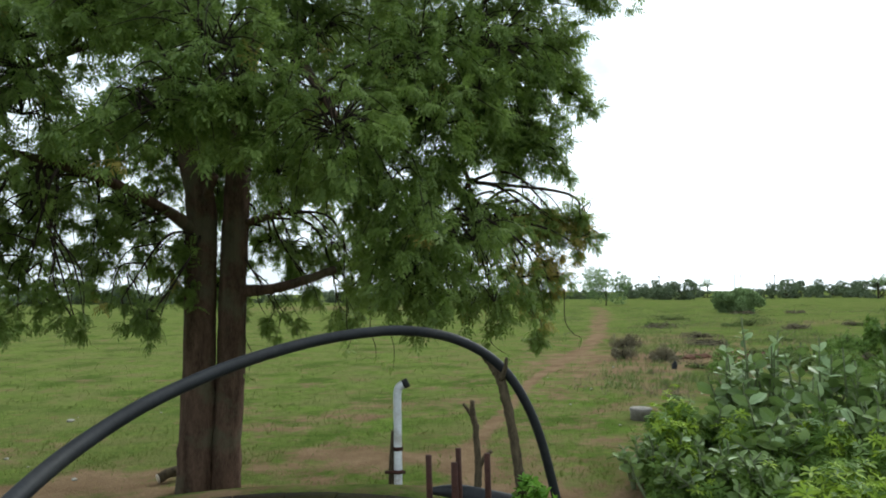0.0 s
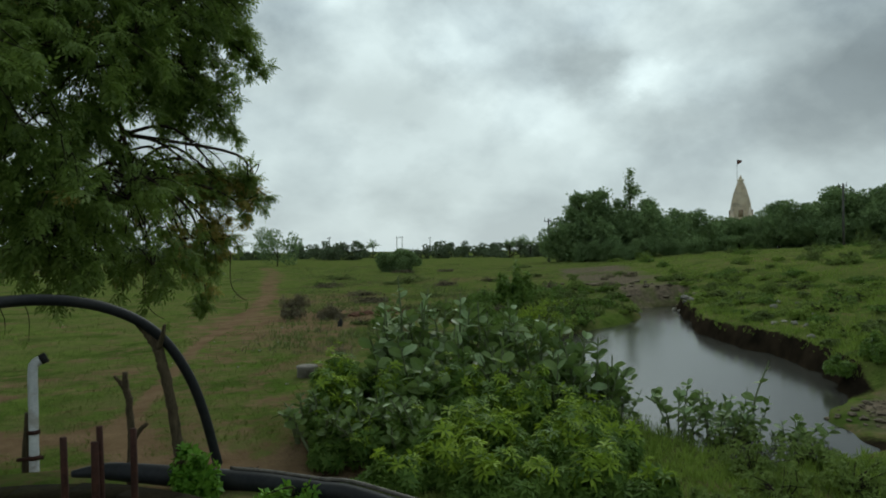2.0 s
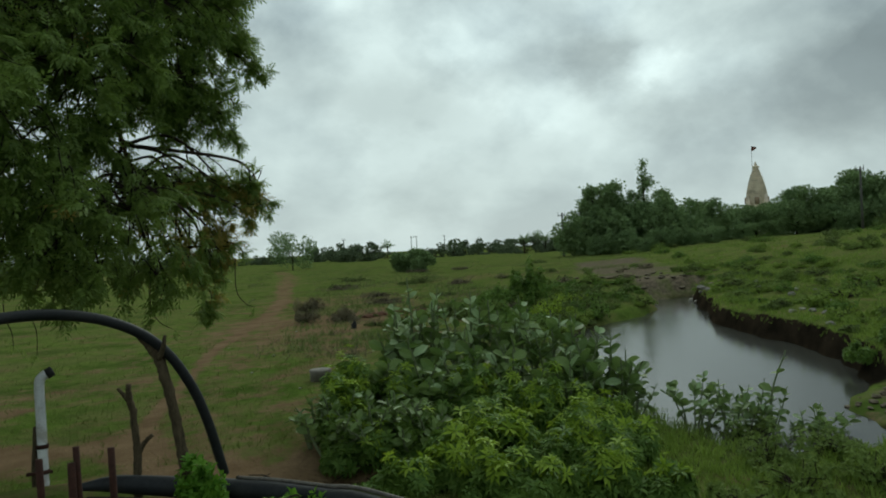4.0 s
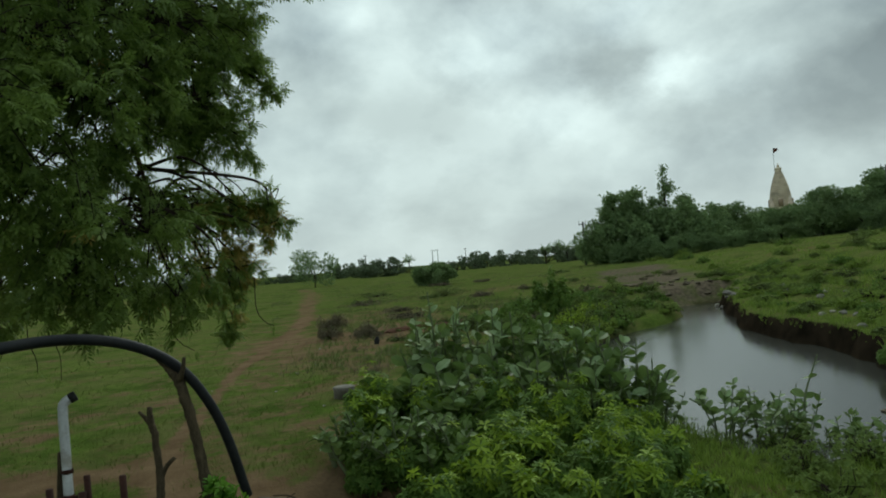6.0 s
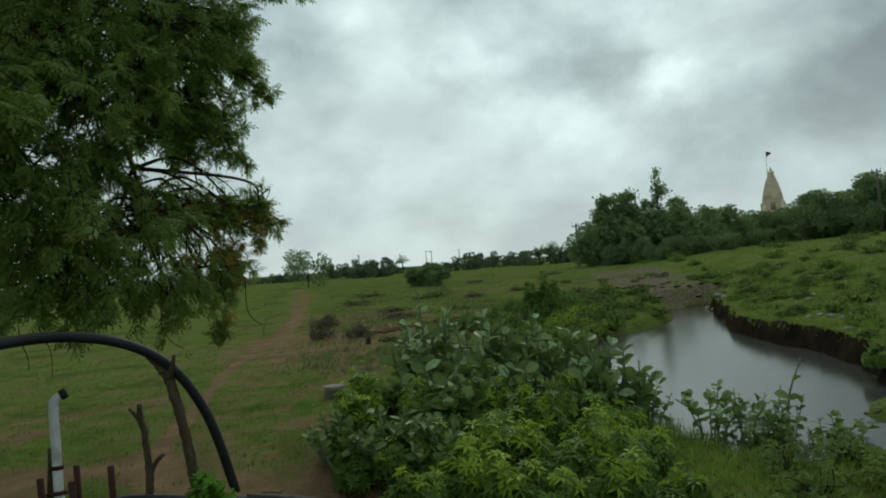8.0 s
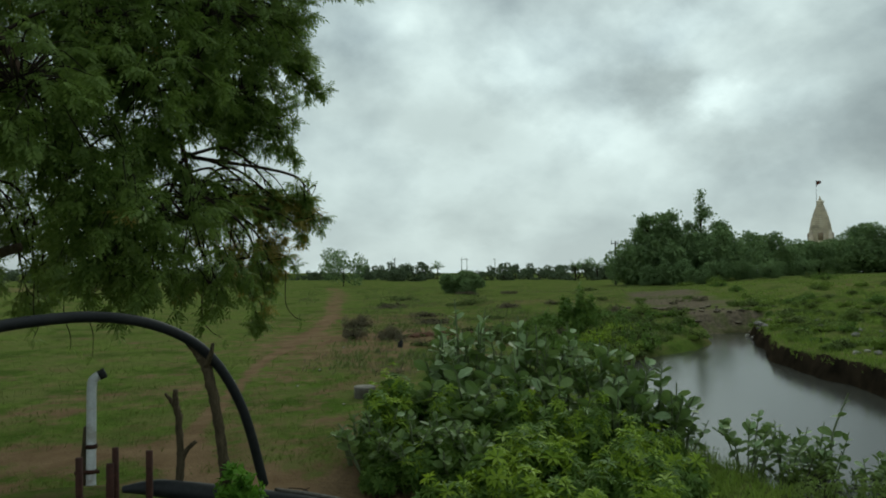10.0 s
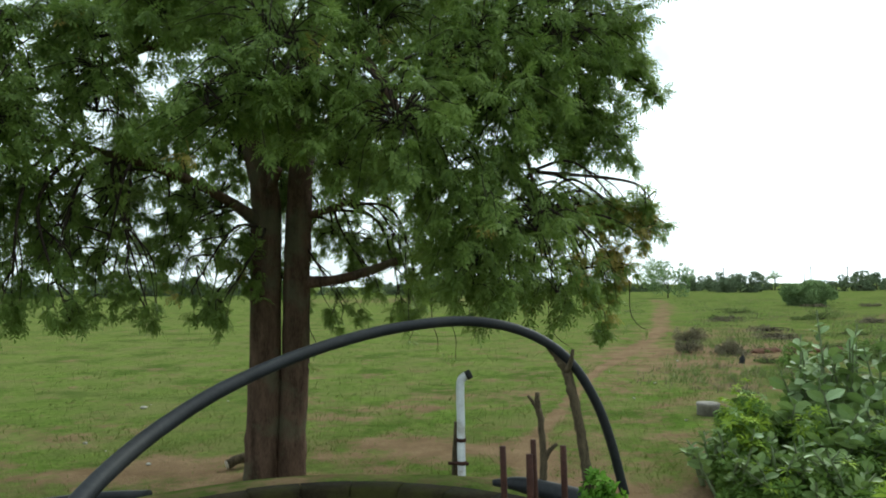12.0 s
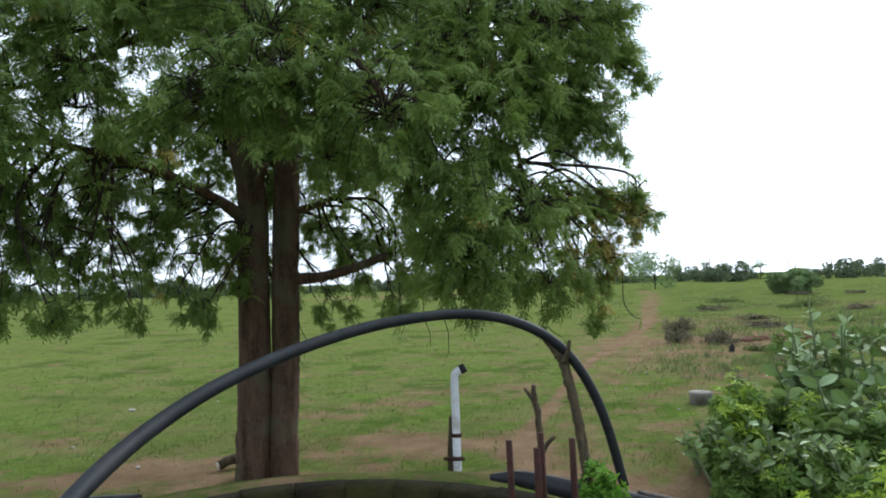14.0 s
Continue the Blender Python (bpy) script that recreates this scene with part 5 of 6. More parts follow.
def far_side():
    rng = np.random.default_rng(77)
    THICK = "dense dark green thorn tree beyond the brook"
    a = put(make_tree("thorn_tree", 3.05, 4.4, 41, THICK, group="trees beyond the brook", low=0.08, blobs_n=46), -39.4, 66, size=1.5)
    b = put(make_tree("thorn_tree", 3.0, 4.6, 42, THICK, group="trees beyond the brook", low=0.08, blobs_n=46), -42.2, 67, size=1.5)
    c = put(make_tree("thorn_tree", 3.6, 6.0, 43, THICK, group="trees beyond the brook", low=0.06, blobs_n=54), -54.0, 79, size=1.2)
    e = put(make_feathery(4.4, 2.6, 61, "thin-crowned feathery tree rising above the thorn trees", 13), -37.9, 65, size=1.5)
    again(e, -39.4, 66.5, 140, 1.58)
    again(e, -43.4, 69, 200, 1.3)
    put(make_feathery(5.5, 2.4, 62, "slender vine-clad tree with one long side branch", 3, True), -41.9, 67, size=1.5)
    for az, r, s, src in ((-36.4, 68, 0.825, b), (-37.4, 66, 1.27, b), (-44.4, 70, 1.2, a), (-46.4, 78, 1.42, a), (-48.2, 84, 1.2, b), (-49.9, 87, 1.11, a), (-51.6, 90, 1.27, b),
                          (-43, 62, 0.54, b), (-46.8, 63, 0.45, b), (-40.2, 62, 0.63, a), (-41.4, 60, 0.45, b), (-38.4, 62, 0.54, a), (-44.8, 64, 0.51, a), (-56.3, 84, 1.26, c), (-58.3, 82, 1.54, c), (-61.2, 79, 1.5, c), (-65, 79, 1.44, c),
                          (-69, 77, 1.2, c), (-52.6, 77, 1.02, b), (-55.2, 76, 0.84, a), (-57.6, 78, 0.9, b), (-60.4, 76, 0.84, a), (-49, 75, 0.51, b), (-51, 80, 0.54, a)):
        again(src, az, r, rng.uniform(0, 360), s)
    put(make_tree("round_bush", 1.45, 3.2, 45, "dark round bush standing alone in the pasture", "bush", 0.11, 1500, mat=M_FAR, low=0.02, trunk_r=0.06, blobs_n=34, lump=(0.15, 0.25)), -23.35, 49)
    LINE = "small dark tree in the line along the horizon"
    h1 = put(make_tree("hedge_tree", 4.4, 9.0, 46, LINE, mat=M_HEDGE, leaf=0.42, per=50, low=0.0, group="trees along the horizon", blobs_n=34), -17.5, 125, size=0.66)
    h2 = put(make_tree("hedge_tree", 3.6, 11.0, 47, LINE, mat=M_HEDGE, leaf=0.42, per=50, low=0.0, group="trees along the horizon", blobs_n=34), -26.5, 130, size=0.65)
    for k in range(44):
        az = 47 - k * 1.95 + rng.uniform(-0.6, 0.6)
        if -24.5 < az < -19:
            r, s = 150, 0.52
        else:
            r, s = rng.uniform(118, 155), rng.uniform(0.45, 0.95)
        again((h1, h2)[k % 2], az, r, rng.uniform(0, 360), s).location.z -= 0.5
    put(make_tree("airy_tree", 3.9, 5.2, 48, "small thin-crowned tree at the edge of the pasture", "tree", 0.15, 130, low=0.12, blobs_n=28, trunk_r=0.07), -13.5, 75)
    palm = make_palm()
    put(palm, -21.1, 150, size=0.66)
    for az, r, s in ((-32.3, 125, 0.62), (-33.2, 130, 0.68), (-34.0, 128, 0.64)):
        again(palm, az, r, rng.uniform(0, 360), s)


def make_palm():
    t = thing("palm_tree", (0, 0, 0), "small far palm tree on the horizon", "tree", "palms on the horizon")
    v, f = tube(smooth_line([(0, 0, -0.3), (0.1, 0, 2), (0.05, 0, 4.2)], 4), (0.22, 0.18, 0.15), 8)
    part("trunk", mesh_of("trunk", v, f, M_TWIG, smooth=True), t)
    rng = np.random.default_rng(8)
    n = 26
    a, e = rng.uniform(0, 6.28, n), rng.uniform(-0.5, 1.1, n)
    d = np.stack([np.cos(a) * np.cos(e), np.sin(a) * np.cos(e), np.sin(e)], -1)
    v, f = place(SPRAY, np.tile((0.05, 0, 4.2), (n, 1)), frames_of(d, np.tile((0, 0, 1.0), (n, 1)), rng.normal(0, .3, n)), rng.uniform(1.5, 2.2, n))
    part("fronds", mesh_of("fronds", v, f, M_FAR), t)
    return t


far_side()


def utility_pole(az, r, tall, double, label):
    p = thing("utility_pole", polar(az, r), label, "pole", "", turn=az)
    for x in ((-1.1, 1.1) if double else (0,)):
        v, f = tube([(x, 0, -0.3), (x, 0, tall)], (0.11, 0.08) if tall < 5.8 else (0.17, 0.11), 8)
        part("post", mesh_of("post", v, f, M_POLE, smooth=True), p)
    if double:
        v, f = tube([(-1.6, 0, tall - 0.6), (1.6, 0, tall - 0.6)], (0.09,), 6)
    else:
        v, f = tube([(-0.42, 0, tall - 0.3), (0.3, 0, tall - 0.22)], (0.045,), 6)
    part("crossarm", mesh_of("crossarm", v, f, M_POLE), p)
    for x in (-0.6, 0, 0.6) if double else (-0.38, 0.26):
        v, f = tube([(x, 0, tall - 0.35), (x, 0, tall + 0.12)], (0.04, 0.02), 6)
        part("insulator", mesh_of("insulator", v, f, M_POLE), p)


utility_pole(-23.28, 290, 7.6, True, "twin-post power pole on the horizon")
utility_pole(-56.75, 73, 5.6, False, "grey power pole with a short crossarm before the trees")
utility_pole(-17.6, 150, 4.6, False, "thin far power pole above the hedge trees")
utility_pole(-25.8, 200, 5.4, False, "thin far power pole above the hedge trees")
utility_pole(-35.5, 70, 4.3, False, "bare post beside the thorn trees")


def build_temple():
    x, y, z = *polar(-49.99, 190)[:2], 1.65
    t = thing("temple", (x, y, z), "cream stone temple with a tall curved spire behind the trees", "temple", turn=-50)

    def block(w, d, z0, z1, w2=None):
        w2 = w if w2 is None else w2
        v = [(sx * a / 2, sy * a * d / w / 2, zz) for zz, a in ((z0, w), (z1, w2)) for sx, sy in ((-1, -1), (1, -1), (1, 1), (-1, 1))]
        return v, [(0, 1, 2, 3), (4, 7, 6, 5), (0, 4, 5, 1), (1, 5, 6, 2), (2, 6, 7, 3), (3, 7, 4, 0)]
    v, f = joined([block(8, 8, -0.5, 1.0), block(5.6, 5.6, 1.0, 6.0), block(6.0, 6.0, 6.0, 6.5)])
    part("hall", mesh_of("hall", v, f, M_TEMPLE), t)
    n, tiers = 22, []
    for i in range(n):
        s0, s1 = i / n, (i + 1) / n
        w0, w1 = (4.7 * (1 - s ** 2.0) + 0.95 * s ** 2.0 for s in (s0, s1))
        z0, z1 = 6.5 + 10.1 * s0, 6.5 + 10.1 * s1
        tiers.append(block(w0, w0, z0, z0 + (z1 - z0) * 0.72, w0 * 0.985))
        tiers.append(block(w0 * 0.9, w0 * 0.9, z0 + (z1 - z0) * 0.72, z1))
        tiers.append(block(w0 * 0.5, w0 * 1.12, z0, z0 + (z1 - z0) * 0.8))
        tiers.append(block(w0 * 1.12, w0 * 0.5, z0, z0 + (z1 - z0) * 0.8))
    v, f = joined(tiers)
    part("spire", mesh_of("spire", v, f, M_TEMPLE), t)
    for sx, sy in ((-1, -1), (1, -1), (1, 1), (-1, 1)):
        rings = [(6.5 + 3.6 * (i + e) / 8, 1.2 * (1 - ((i + 0.3) / 8) ** 1.4) + 0.2 - 0.14 * cut) for i in range(8) for e, cut in ((0.0, 0), (0.7, 0), (0.72, 1), (0.99, 1))]
        v = [(cx * w / 2 + sx * 2.05, cy * w / 2 + sy * 2.05, z1) for z1, w in rings for cx, cy in ((-1, -1), (1, -1), (1, 1), (-1, 1))]
        f = [(4 * i + j, 4 * i + (j + 1) % 4, 4 * i + 4 + (j + 1) % 4, 4 * i + 4 + j) for i in range(len(rings) - 1) for j in range(4)] + [(3, 2, 1, 0), tuple(len(v) - 4 + j for j in range(4))]
        part("corner_spirelet", mesh_of("corner_spirelet", v, f, M_TEMPLE), t)
    # solid blocks; the shade of each niche is put into a darker stone colour
    for k in range(4):
        vv, ff = block(1.1, 0.4, 7.6, 9.4)
        m = np.array([(a, b - 2.6, c) for a, b, c in vv]) @ np.array(Matrix.Rotation(k * math.pi / 2, 3, "Z"))
        part("niche", mesh_of("niche", m, ff, M_NICHE_SHADE), t, "dark window niche")
    v, f = tube([(0, 0, 16.5), (0, 0, 16.75), (0, 0, 17.0), (0, 0, 17.25)], (0.55, 0.85, 0.85, 0.5), 14)
    part("ribbed_disc", mesh_of("ribbed_disc", v, f, M_TEMPLE, smooth=True), t)
    v, f = tube([(0, 0, 17.2), (0, 0, 17.5), (0, 0, 17.8), (0, 0, 18.3)], (0.25, 0.4, 0.22, 0.05), 10)
    part("finial", mesh_of("finial", v, f, M_TEMPLE, smooth=True), t)
    v, f = tube([(-0.75, 0, 15.6), (-0.75, 0, 22.2)], (0.06, 0.04), 6)
    part("flagpole", mesh_of("flagpole", v, f, M_POLE), t)
    fl = [(-0.75 + 1.1 * i / 4, 0.14 * math.sin(i * 1.6), 22.1 - 0.25 * i / 4 - h * (1.3 - 0.9 * i / 4)) for i in range(5) for h in (0, 1)]
    part("flag", mesh_of("flag", fl, [(2 * i, 2 * i + 1, 2 * i + 3, 2 * i + 2) for i in range(4)], M_FLAG), t, "small dark flag")


build_temple()


# ---- scrub, stones and litter in the pasture ----
def scrub(x, y, rx, ry, tall, seed, mat, label, n=1000, leaf=0.035):
    leafy_shrub((x, y), rx, ry, tall, n, seed, mat, SPRIG, leaf, label, "scrub_bush", "scrub in the pasture", twig=1.2)


DRY = "low dry brown thorn scrub in the pasture"
scrub(5.1, 19.2, 0.48, 0.4, 0.33, 51, M_THORN, "low grey-brown scrub beside the path", 2200, 0.026)
scrub(5.0, 15.6, 0.45, 0.35, 0.29, 52, M_THORN, DRY, 2200, 0.024)
scrub(4.2, 16.0, 0.35, 0.3, 0.25, 53, M_THORN, DRY, 1600, 0.024)
scrub(12.7, 28.5, 0.9, 0.7, 0.5, 56, M_SCRUB, "low dark scrub in the pasture")
scrub(10.0, 15.6, 0.62, 0.5, 0.85, 57, M_SHRUB_DARK, "dark leafy bush on the near bank of the brook", 1100, 0.10)
scrub(9.6, 13.9, 0.9, 0.5, 0.3, 58, M_SHRUB, "low green scrub on the brook bank", 700)
scrub(11.0, 15.2, 0.8, 0.4, 0.3, 49, M_SHRUB, "low green scrub on the brook bank", 600)
for k, (x, y, w, h) in enumerate(((9.15, 5.95, 0.35, 0.22), (9.55, 5.6, 0.4, 0.30), (9.85, 5.2, 0.42, 0.34), (10.05, 4.75, 0.42, 0.36), (10.2, 4.2, 0.45, 0.34))):
    scrub(x, y, w, w * 0.8, h, 240 + k, M_SHRUB_DARK, "dark green shrub hanging over the far bank of the brook", 700, 0.055)
scrub(7.6, 12.6, 0.7, 0.5, 0.25, 59, M_SHRUB_DARK, "low green scrub on the brook bank", 500)


def scatter_scrub():
    rng = np.random.default_rng(61)
    for k in range(170):
        az, r = rng.uniform(-75, -36), 11 * (60 / 11) ** rng.random()
        x, y, _ = polar(az, r)
        d, side, half = to_line(np.array([x]), np.array([y]), BROOK, BROOK_HALF)
        if d[0] < half[0] + 0.7:
            continue
        s = rng.uniform(0.006, 0.024) * r
        scrub(x, y, s, s * 0.8, s * rng.uniform(0.35, 0.7), 100 + k, (M_SCRUB, M_WEED, M_SHRUB_DARK, M_LUSH, M_SCRUB)[k % 5], "low green scrub tuft in the meadow beyond the brook", 520, 0.05)


def rough_bank():
    rng = np.random.default_rng(71)
    for k in range(46):
        s = rng.random()
        x, y = 7.4 + 7.2 * s + rng.normal(0, 0.5) - rng.random() * 2.0, 11.6 + 7.0 * s + rng.normal(0, 0.5) + rng.random() * 2.6
        d, side, half = shore(np.array([x]), np.array([y]))
        if d[0] < half[0] + 0.45 or side[0] > 0:
            continue
        w = rng.uniform(0.2, 0.55)
        scrub(x, y, w, w * 0.8, w * rng.uniform(0.35, 0.8), 300 + k, (M_SHRUB_DARK, M_WEED, M_SCRUB, M_SHRUB_DARK)[k % 4], "rough green weeds on the near bank of the brook", 420, 0.05)
    for k in range(24):
        az, r = rng.uniform(-35, -15), 15 * (55 / 15) ** rng.random()
        x, y, _ = polar(az, r)
        if to_line(np.array([x]), np.array([y]), TRAIL, TRAIL_HALF)[0][0] < 1.2 + 0.03 * r:
            continue
        w = r * rng.uniform(0.008, 0.024)
        scrub(x, y, w * 1.5, w, w * rng.uniform(0.2, 0.38), 360 + k, (M_THORN, M_SCRUB)[k % 2], "low scrub tuft in the pasture", 330, 0.0012 * r + 0.012)


def far_crest():
    """Ragged weeds and tussocks along the top of the far bank and behind it."""
    rng = np.random.default_rng(77)
    n = 0
    for k in range(900):
        x, y = rng.uniform(8.6, 22), rng.uniform(4.6, 21)
        d, side, half = (q[0] for q in shore(np.array([x]), np.array([y])))
        gap = d - half
        if side < 0 or not 0.3 < gap < 7.0 or rng.random() > math.exp(-gap / 2.4) + 0.12 or n >= 95:
            continue
        n += 1
        w = rng.uniform(0.10, 0.30) * (1 + 0.12 * gap)
        scrub(x, y, w * rng.uniform(1.2, 2.2), w, w * rng.uniform(0.3, 0.75), 800 + k, (M_WEED, M_LUSH, M_SCRUB, M_SHRUB_DARK, M_LUSH, M_WEED)[n % 6], "ragged green weeds on top of the far bank", 260, 0.045)


def shore_weeds():
    rng = np.random.default_rng(73)
    n = 0
    for k in range(400):
        x, y = rng.uniform(7.0, 15.5), rng.uniform(9.5, 18.5)
        d, side, half = (q[0] for q in shore(np.array([x]), np.array([y])))
        if side > 0 or not half + 0.25 < d < half + 3.2 or n >= 70:
            continue
        n += 1
        w = rng.uniform(0.12, 0.36)
        scrub(x, y, w * 1.3, w, w * rng.uniform(0.5, 1.0), 500 + k, (M_WEED, M_SHRUB_DARK, M_SCRUB, M_SHRUB_DARK, M_LUSH)[n % 5], "rough green weeds on the near bank of the brook", 300, 0.045)
    for k in range(26):
        x, y = 14.4 + 9.0 * rng.random(), 17.6 + 11.0 * rng.random()
        w = rng.uniform(0.15, 0.4)
        scrub(x, y, w * 1.4, w, w * rng.uniform(0.3, 0.7), 640 + k, (M_SCRUB, M_WEED, M_THORN)[k % 3], "rough weeds in the dry stream bed", 260, 0.045)


rough_bank()
far_crest()
shore_weeds()
scatter_scrub()


def stone_mesh(name, seed, mat, squash=0.6):
    rng = np.random.default_rng(seed)
    bm = bmesh.new()
    bmesh.ops.create_icosphere(bm, subdivisions=2, radius=1.0)
    ph = rng.uniform(0, 6.28, 6)
    for vtx in bm.verts:
        c = vtx.co
        k = 1 + 0.22 * math.sin(c.x * 2.3 + ph[0]) * math.cos(c.y * 2.1 + ph[1]) + 0.12 * math.sin(c.z * 4 + ph[2] + c.x * 3)
        vtx.co = Vector((c.x * k, c.y * k * 0.8, c.z * k * squash))
    me = bpy.data.meshes.new(name)
    bm.to_mesh(me)
    bm.free()
    me.materials.append(mat)
    return me


STONES = [stone_mesh("stone", s, M_STONE) for s in (1, 2, 3)]
BROWNS = [stone_mesh("stone", s, M_RUBBLE, 0.36) for s in (1, 2, 3)]
PALES = [stone_mesh("litter", s, M_PALE, 0.45) for s in (4, 5)]


def stone(x, y, size, pale=False, label="", k=0, sink=0.2, brown=False):
    ob = new("stone" if not pale else "pale_stone", PALES[k % 2] if pale else BROWNS[k % 3] if brown else STONES[k % 3])
    label = label or ("muddy brown stone in the bed of the brook" if brown else "")
    ob.matrix_basis = pose(x, y, ground_z(x, y) + size * (0.6 if not pale else 0.45) * (1 - 2 * sink), 0, 0, (k * 77) % 360) @ Matrix.Diagonal((size, size, size, 1))
    tagged(ob, label or ("pale chalky stone lying in the turf" if pale else "grey rounded field stone on the bank"), "stone", "stones in the pasture")


def stones():
    rng = np.random.default_rng(5)
    for k in range(280):      # the rubble on the far shore of the pool
        stone(8.35 + rng.uniform(-1.15, 1.0), 4.35 + rng.uniform(-0.75, 0.7), 0.014 + 0.042 * rng.random() ** 2, k=k, brown=True)
    for k in range(26):      # broken rock at the corner of the bank
        stone(15.7 + rng.normal(0, 0.35), 15.6 + rng.normal(0, 0.5), rng.uniform(0.04, 0.12), k % 5 == 0, k=k)
    for k in range(40):      # stones in the dry bed above the pool
        stone(17.2 + rng.normal(0, 1.2), 19.0 + rng.normal(0, 1.6), rng.uniform(0.04, 0.13), k=k, brown=True)
    for k in range(22):      # pale stones along the top of the far bank
        s = rng.random()
        stone(10.4 + 5.5 * s + rng.uniform(0, 1.6), 6.9 + 8.0 * s + rng.uniform(-0.6, 0.4), rng.uniform(0.04, 0.09), k % 3 == 0, k=k)
    for k, (x, y) in enumerate(((-4.9, 9.6), (-3.9, 9.9), (-4.4, 7.2), (-4.0, 6.9), (1.9, 10.2), (2.5, 11.6), (3.0, 9.8), (2.2, 8.6), (3.6, 14.5), (1.1, 11.0), (4.4, 12.4), (-3.3, 6.4), (2.0, 13.0), (3.0, 12.4))):
        stone(x, y, 0.012 + 0.008 * (k % 3), True, k=k)
    stone(-4.85, 9.3, 0.05, True, "flat pale stone lying in the turf", 3)
    for k in range(16):
        az, r = rng.uniform(-74, -44), rng.uniform(14, 40)
        x, y, _ = polar(az, r)
        stone(x, y, rng.uniform(0.05, 0.11), k % 2 == 0, k=k)


stones()


def build_small():
    # a short concrete stump behind the milkweed
    x, y = 2.56, 8.95
    z = ground_z(x, y)
    v, f = tube([(0, 0, -0.1), (0, 0, 0.10), (0, 0, 0.135), (0, 0, 0.145)], (0.135, 0.135, 0.145, 0.13), 18)
    ob = new("concrete_stump", mesh_of("concrete_stump", v, f, M_CONCRETE))
    ob.location = (x, y, z)
    tagged(ob, "short round grey concrete stump in the turf", "stump")
    # a black rag on a stick
    x, y = 4.75, 14.2
    round_thing("black_rag", [(x, y, ground_z(x, y) - 0.03), (x + 0.02, y, ground_z(x, y) + 0.08), (x + 0.03, y, ground_z(x, y) + 0.16)], (0.06, 0.055, 0.02), M_BLACKBAG, "small black rag heap on the grass", "rag", 9, 4, rough=0.12)
    # a cut branch by the trunk
    x, y = -2.42, 6.35
    z = ground_z(x, y)
    br = thing("cut_branch", (x, y, z), "cut branch with a pale end lying by the trunk", "branch")
    v, f = tube(smooth_line([(-0.06, -0.10, 0.05), (0.05, 0.0, 0.09), (0.15, 0.1, 0.03)], 5), (0.045, 0.045, 0.03), 9, 0.05, np.random.default_rng(2))
    part("wood", mesh_of("wood", v, f, M_STICK, smooth=True), br)
    v, f = tube([(-0.068, -0.107, 0.047), (-0.062, -0.102, 0.049)], (0.042,), 9)
    part("cut_face", mesh_of("cut_face", v, f, M_CUT), br, "pale cut face")
    # an earth step by the dry scrub
    rng = np.random.default_rng(12)
    clods = [stone_mesh("clod", s, M_EARTH, 0.5) for s in (7, 8, 9)]
    for k in range(30):
        x, y, s = 5.5 + 2.2 * rng.random(), 16.0 + rng.normal(0, 0.14), rng.uniform(0.06, 0.15)
        ob = new("earth_clod", clods[k % 3])
        ob.matrix_basis = pose(x, y, ground_z(x, y) + 0.1 * s, 0, 0, k * 77) @ Matrix.Diagonal((s, s, s, 1))
        tagged(ob, "clod of dark red earth along a low step", "clod", "clods of earth")


build_small()


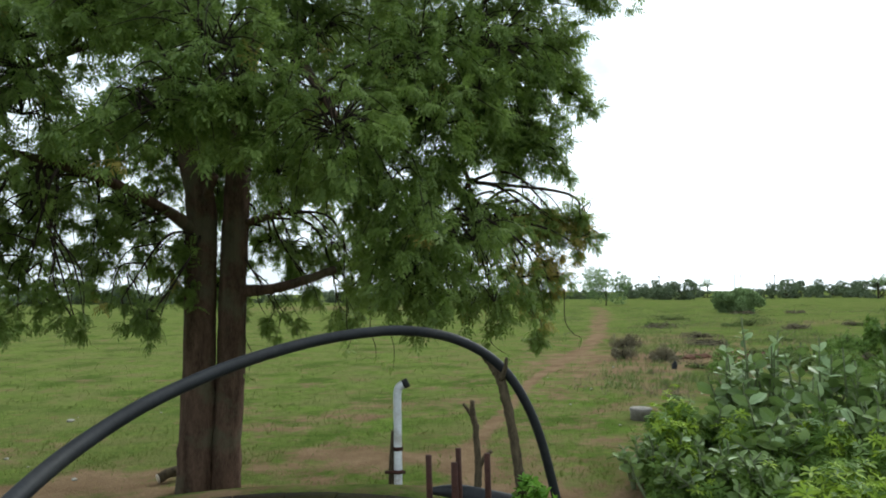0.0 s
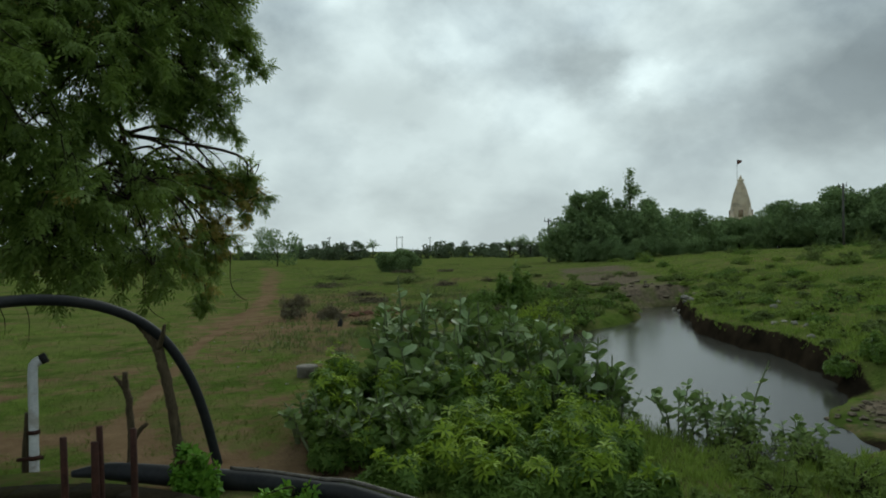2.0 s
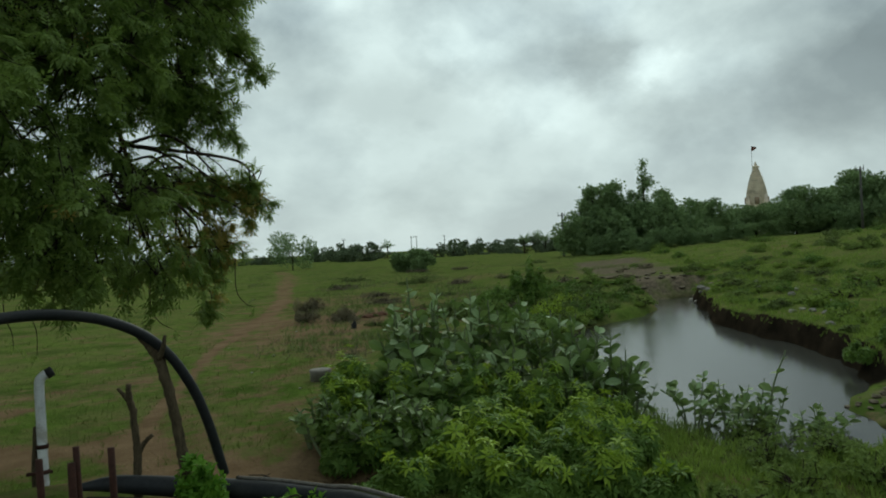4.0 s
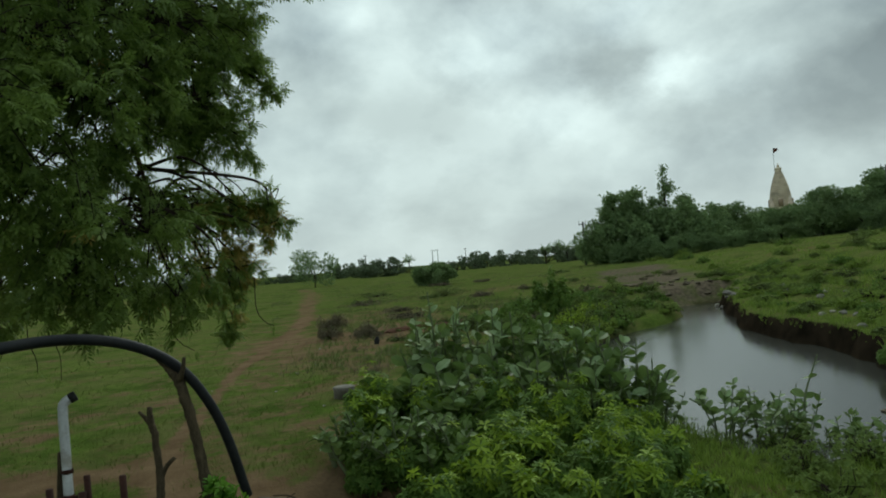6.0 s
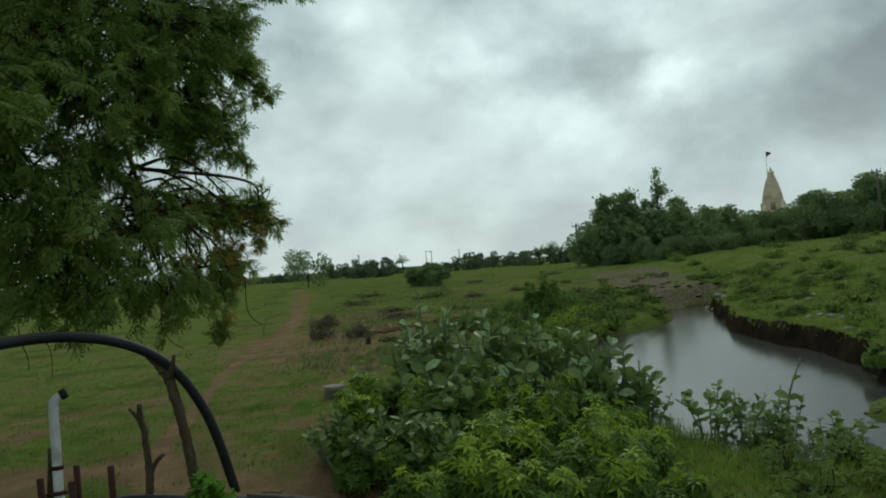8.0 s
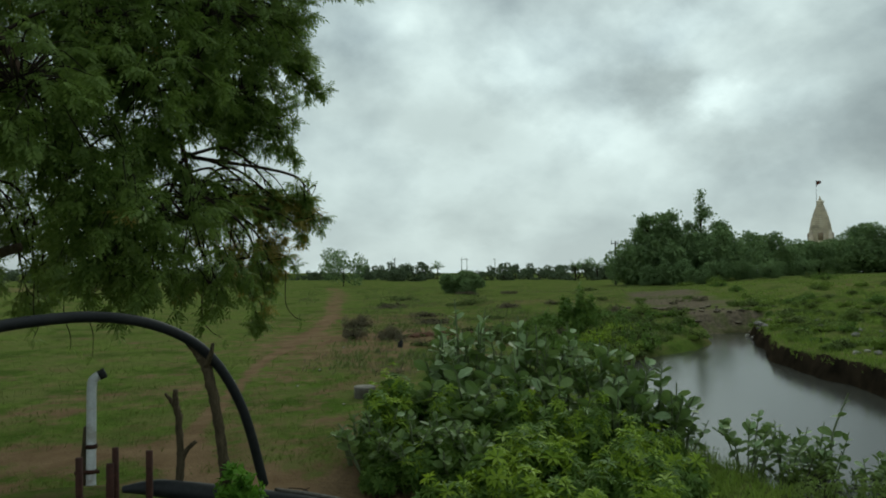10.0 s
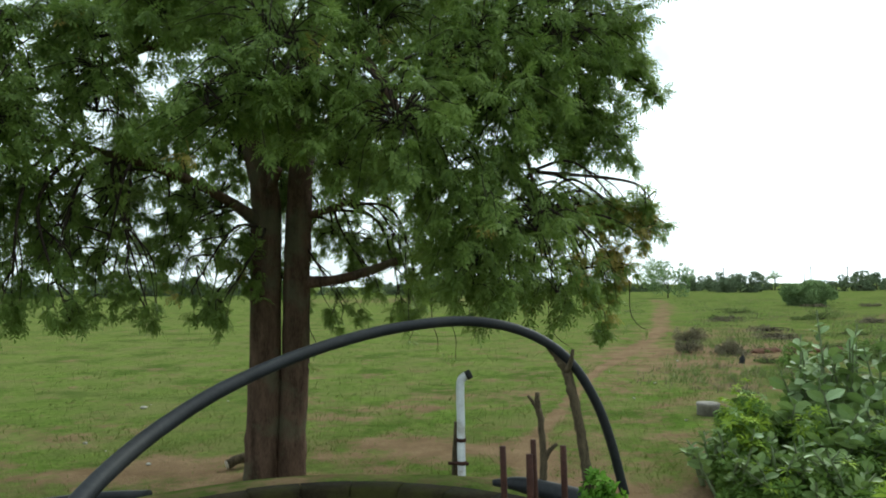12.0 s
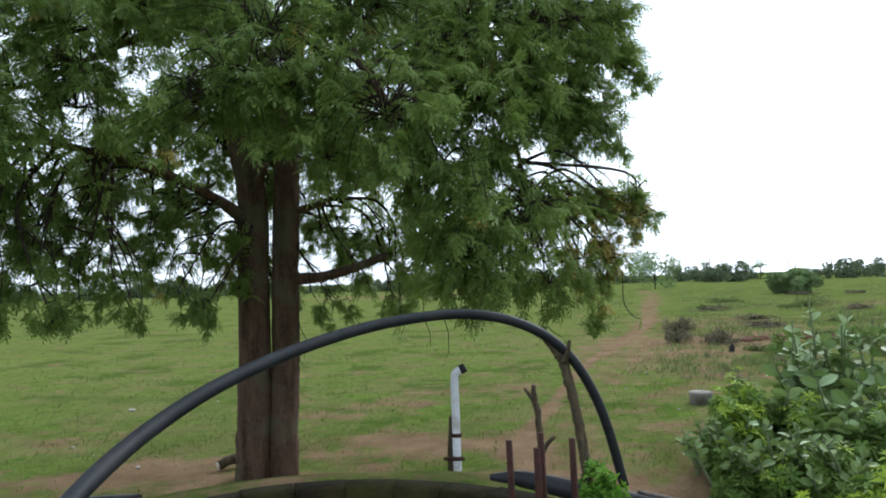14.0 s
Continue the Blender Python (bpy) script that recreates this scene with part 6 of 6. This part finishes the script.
# ---- grass ----
def build_grass():
    rng = np.random.default_rng(91)
    blade = []
    for i in range(4):
        a = i * 1.9
        c, s = math.cos(a), math.sin(a)
        blade.append([(0.10 * c - 0.05 * s, 0.10 * s + 0.05 * c, -0.05), (0.10 * c + 0.05 * s, 0.10 * s - 0.05 * c, -0.05), (0.34 * c + 0.03 * s, 0.34 * s - 0.03 * c, 0.75), (0.5 * c, 0.5 * s, 1.0)])
    blade = np.array(blade, float)

    def sow(n, az0, az1, r0, r1, lo, hi, name, keep):
        az = np.radians(rng.uniform(az0, az1, n))
        r = r0 * (r1 / r0) ** rng.random(n)
        x, y = -r * np.sin(az), r * np.cos(az)
        m = keep(x, y)
        x, y = x[m], y[m]
        z = height(x, y)
        k = len(x)
        size = lo + (hi - lo) * rng.random(k) ** 1.6
        yaw = rng.uniform(0, 6.28, k)
        d = np.stack([np.cos(yaw), np.sin(yaw), rng.normal(0, 0.15, k)], -1)
        v, f = place(blade, np.stack([x, y, z], -1), frames_of(d, np.tile((0, 0, 1.0), (k, 1)), rng.normal(0, 0.15, k)), size)
        ob = new(name, mesh_of(name, v, f, {"turf_tufts": M_GRASS, "clumped_grass": M_GRASS, "dry_tufts": M_THORN, "rank_tufts": M_WEED, "weedy_tufts": M_SCRUB}.get(name, M_LUSH)))
        tagged(ob, {"clumped_grass": "thicker tussocks of grass in the grazed turf", "rank_tufts": "grey-green rank weeds in the meadow", "dry_tufts": "dry brown thorny tufts in the pasture", "weedy_tufts": "low dull green weeds in the pasture", "turf_tufts": "short green grass tufts in the pasture", "meadow_tufts": "rank green grass clumps in the meadow beyond the brook", "overhanging_grass": "grass hanging over the edge of the brook"}.get(name, "taller green grass on the brook bank"), "grass", kind="stuff")

    def dry(x, y):
        d, side, half = shore(x, y)
        td, _, th = to_line(x, y, TRAIL, TRAIL_HALF)
        w = np.hypot(x - WELL[0], y - WELL[1])
        bare = np.zeros(x.shape)
        for cx, cy, rx, ry, s in SOIL_PATCHES[:21]:
            bare = bare + s * 3 * blot(x, y, cx, cy, rx, ry)
        return (d > half + 0.25) & (td > th * 0.9) & (w > 2.5) & (rng.random(len(x)) > bare)

    def bank(x, y):
        d, side, half = shore(x, y)
        w = np.hypot(x - WELL[0], y - WELL[1])
        fade = step(x, 2.6, 4.4) * step(-(d - half), -3.6, -1.6) * step(y, 1.0, 3.6)
        return (d > half + 0.05) & (side < 0) & (w > 3.0) & (rng.random(len(x)) < fade)

    def beyond(x, y):
        d, side, half = shore(x, y)
        return (d > half + 0.3) & (side > 0) & (blot(x, y, 8.4, 4.2, 1.5, 1.2) < 0.3) & (ripple(x, y, 0.8, 5.0) + 0.7 * ripple(x, y, 2.1, 1.0) > 0.1 + 0.4 * rng.standard_normal(len(x)))

    def lip(x, y):
        d, side, half = shore(x, y)
        return (d > half + 0.0) & (d < half + 0.7) & (side > 0) & (blot(x, y, 8.4, 4.2, 1.5, 1.2) < 0.2)

    def rough(s):
        def keep(x, y):
            td, _, th = to_line(x, y, TRAIL, TRAIL_HALF)
            d, side, half = shore(x, y)
            pick = np.random.default_rng(int(s))
            zone = np.zeros(x.shape)
            for _ in range(230):
                a, q = radians(pick.uniform(10, 42)), 11 * (70 / 11) ** pick.random()
                w = q * pick.uniform(0.006, 0.03)
                zone = np.maximum(zone, blot(x, y, q * math.sin(a), q * math.cos(a), w, w * pick.uniform(0.6, 2.0)) * pick.uniform(0.4, 1.0))
            return (rng.random(len(x)) < zone * step(td, 0.5, 2.0)) & (((d > half + 0.6) & (side < 0)) | (y > 19))
        return keep

    sow(42000, -42, -10, 11.0, 70, 0.03, 0.09, "dry_tufts", rough(1.0))
    sow(60000, -42, -10, 10.0, 70, 0.04, 0.13, "weedy_tufts", rough(7.0))
    sow(60000, -78, 48, 4.0, 30, 0.014, 0.030, "turf_tufts", dry)
    def clumpy(x, y):
        return dry(x, y) & (ripple(x, y, 1.7, 3.0) + 0.8 * ripple(x, y, 4.3, 1.0) + 0.5 * rng.standard_normal(len(x)) > 0.9)

    sow(60000, -60, 48, 4.5, 26, 0.025, 0.055, "clumped_grass", clumpy)
    sow(24000, -85, -30, 3.0, 15, 0.04, 0.11, "bank_grass", bank)
    sow(40000, -80, -40, 8.0, 60, 0.05, 0.15, "meadow_tufts", beyond)
    sow(16000, -80, -40, 8.0, 60, 0.07, 0.20, "rank_tufts", lambda x, y: beyond(y * 0.9 + 3, x * 0.9) & beyond(x, y) | (beyond(x, y) & (rng.random(len(x)) < 0.25)))
    sow(16000, -68, -38, 6.0, 24, 0.035, 0.11, "overhanging_grass", lip)


build_grass()
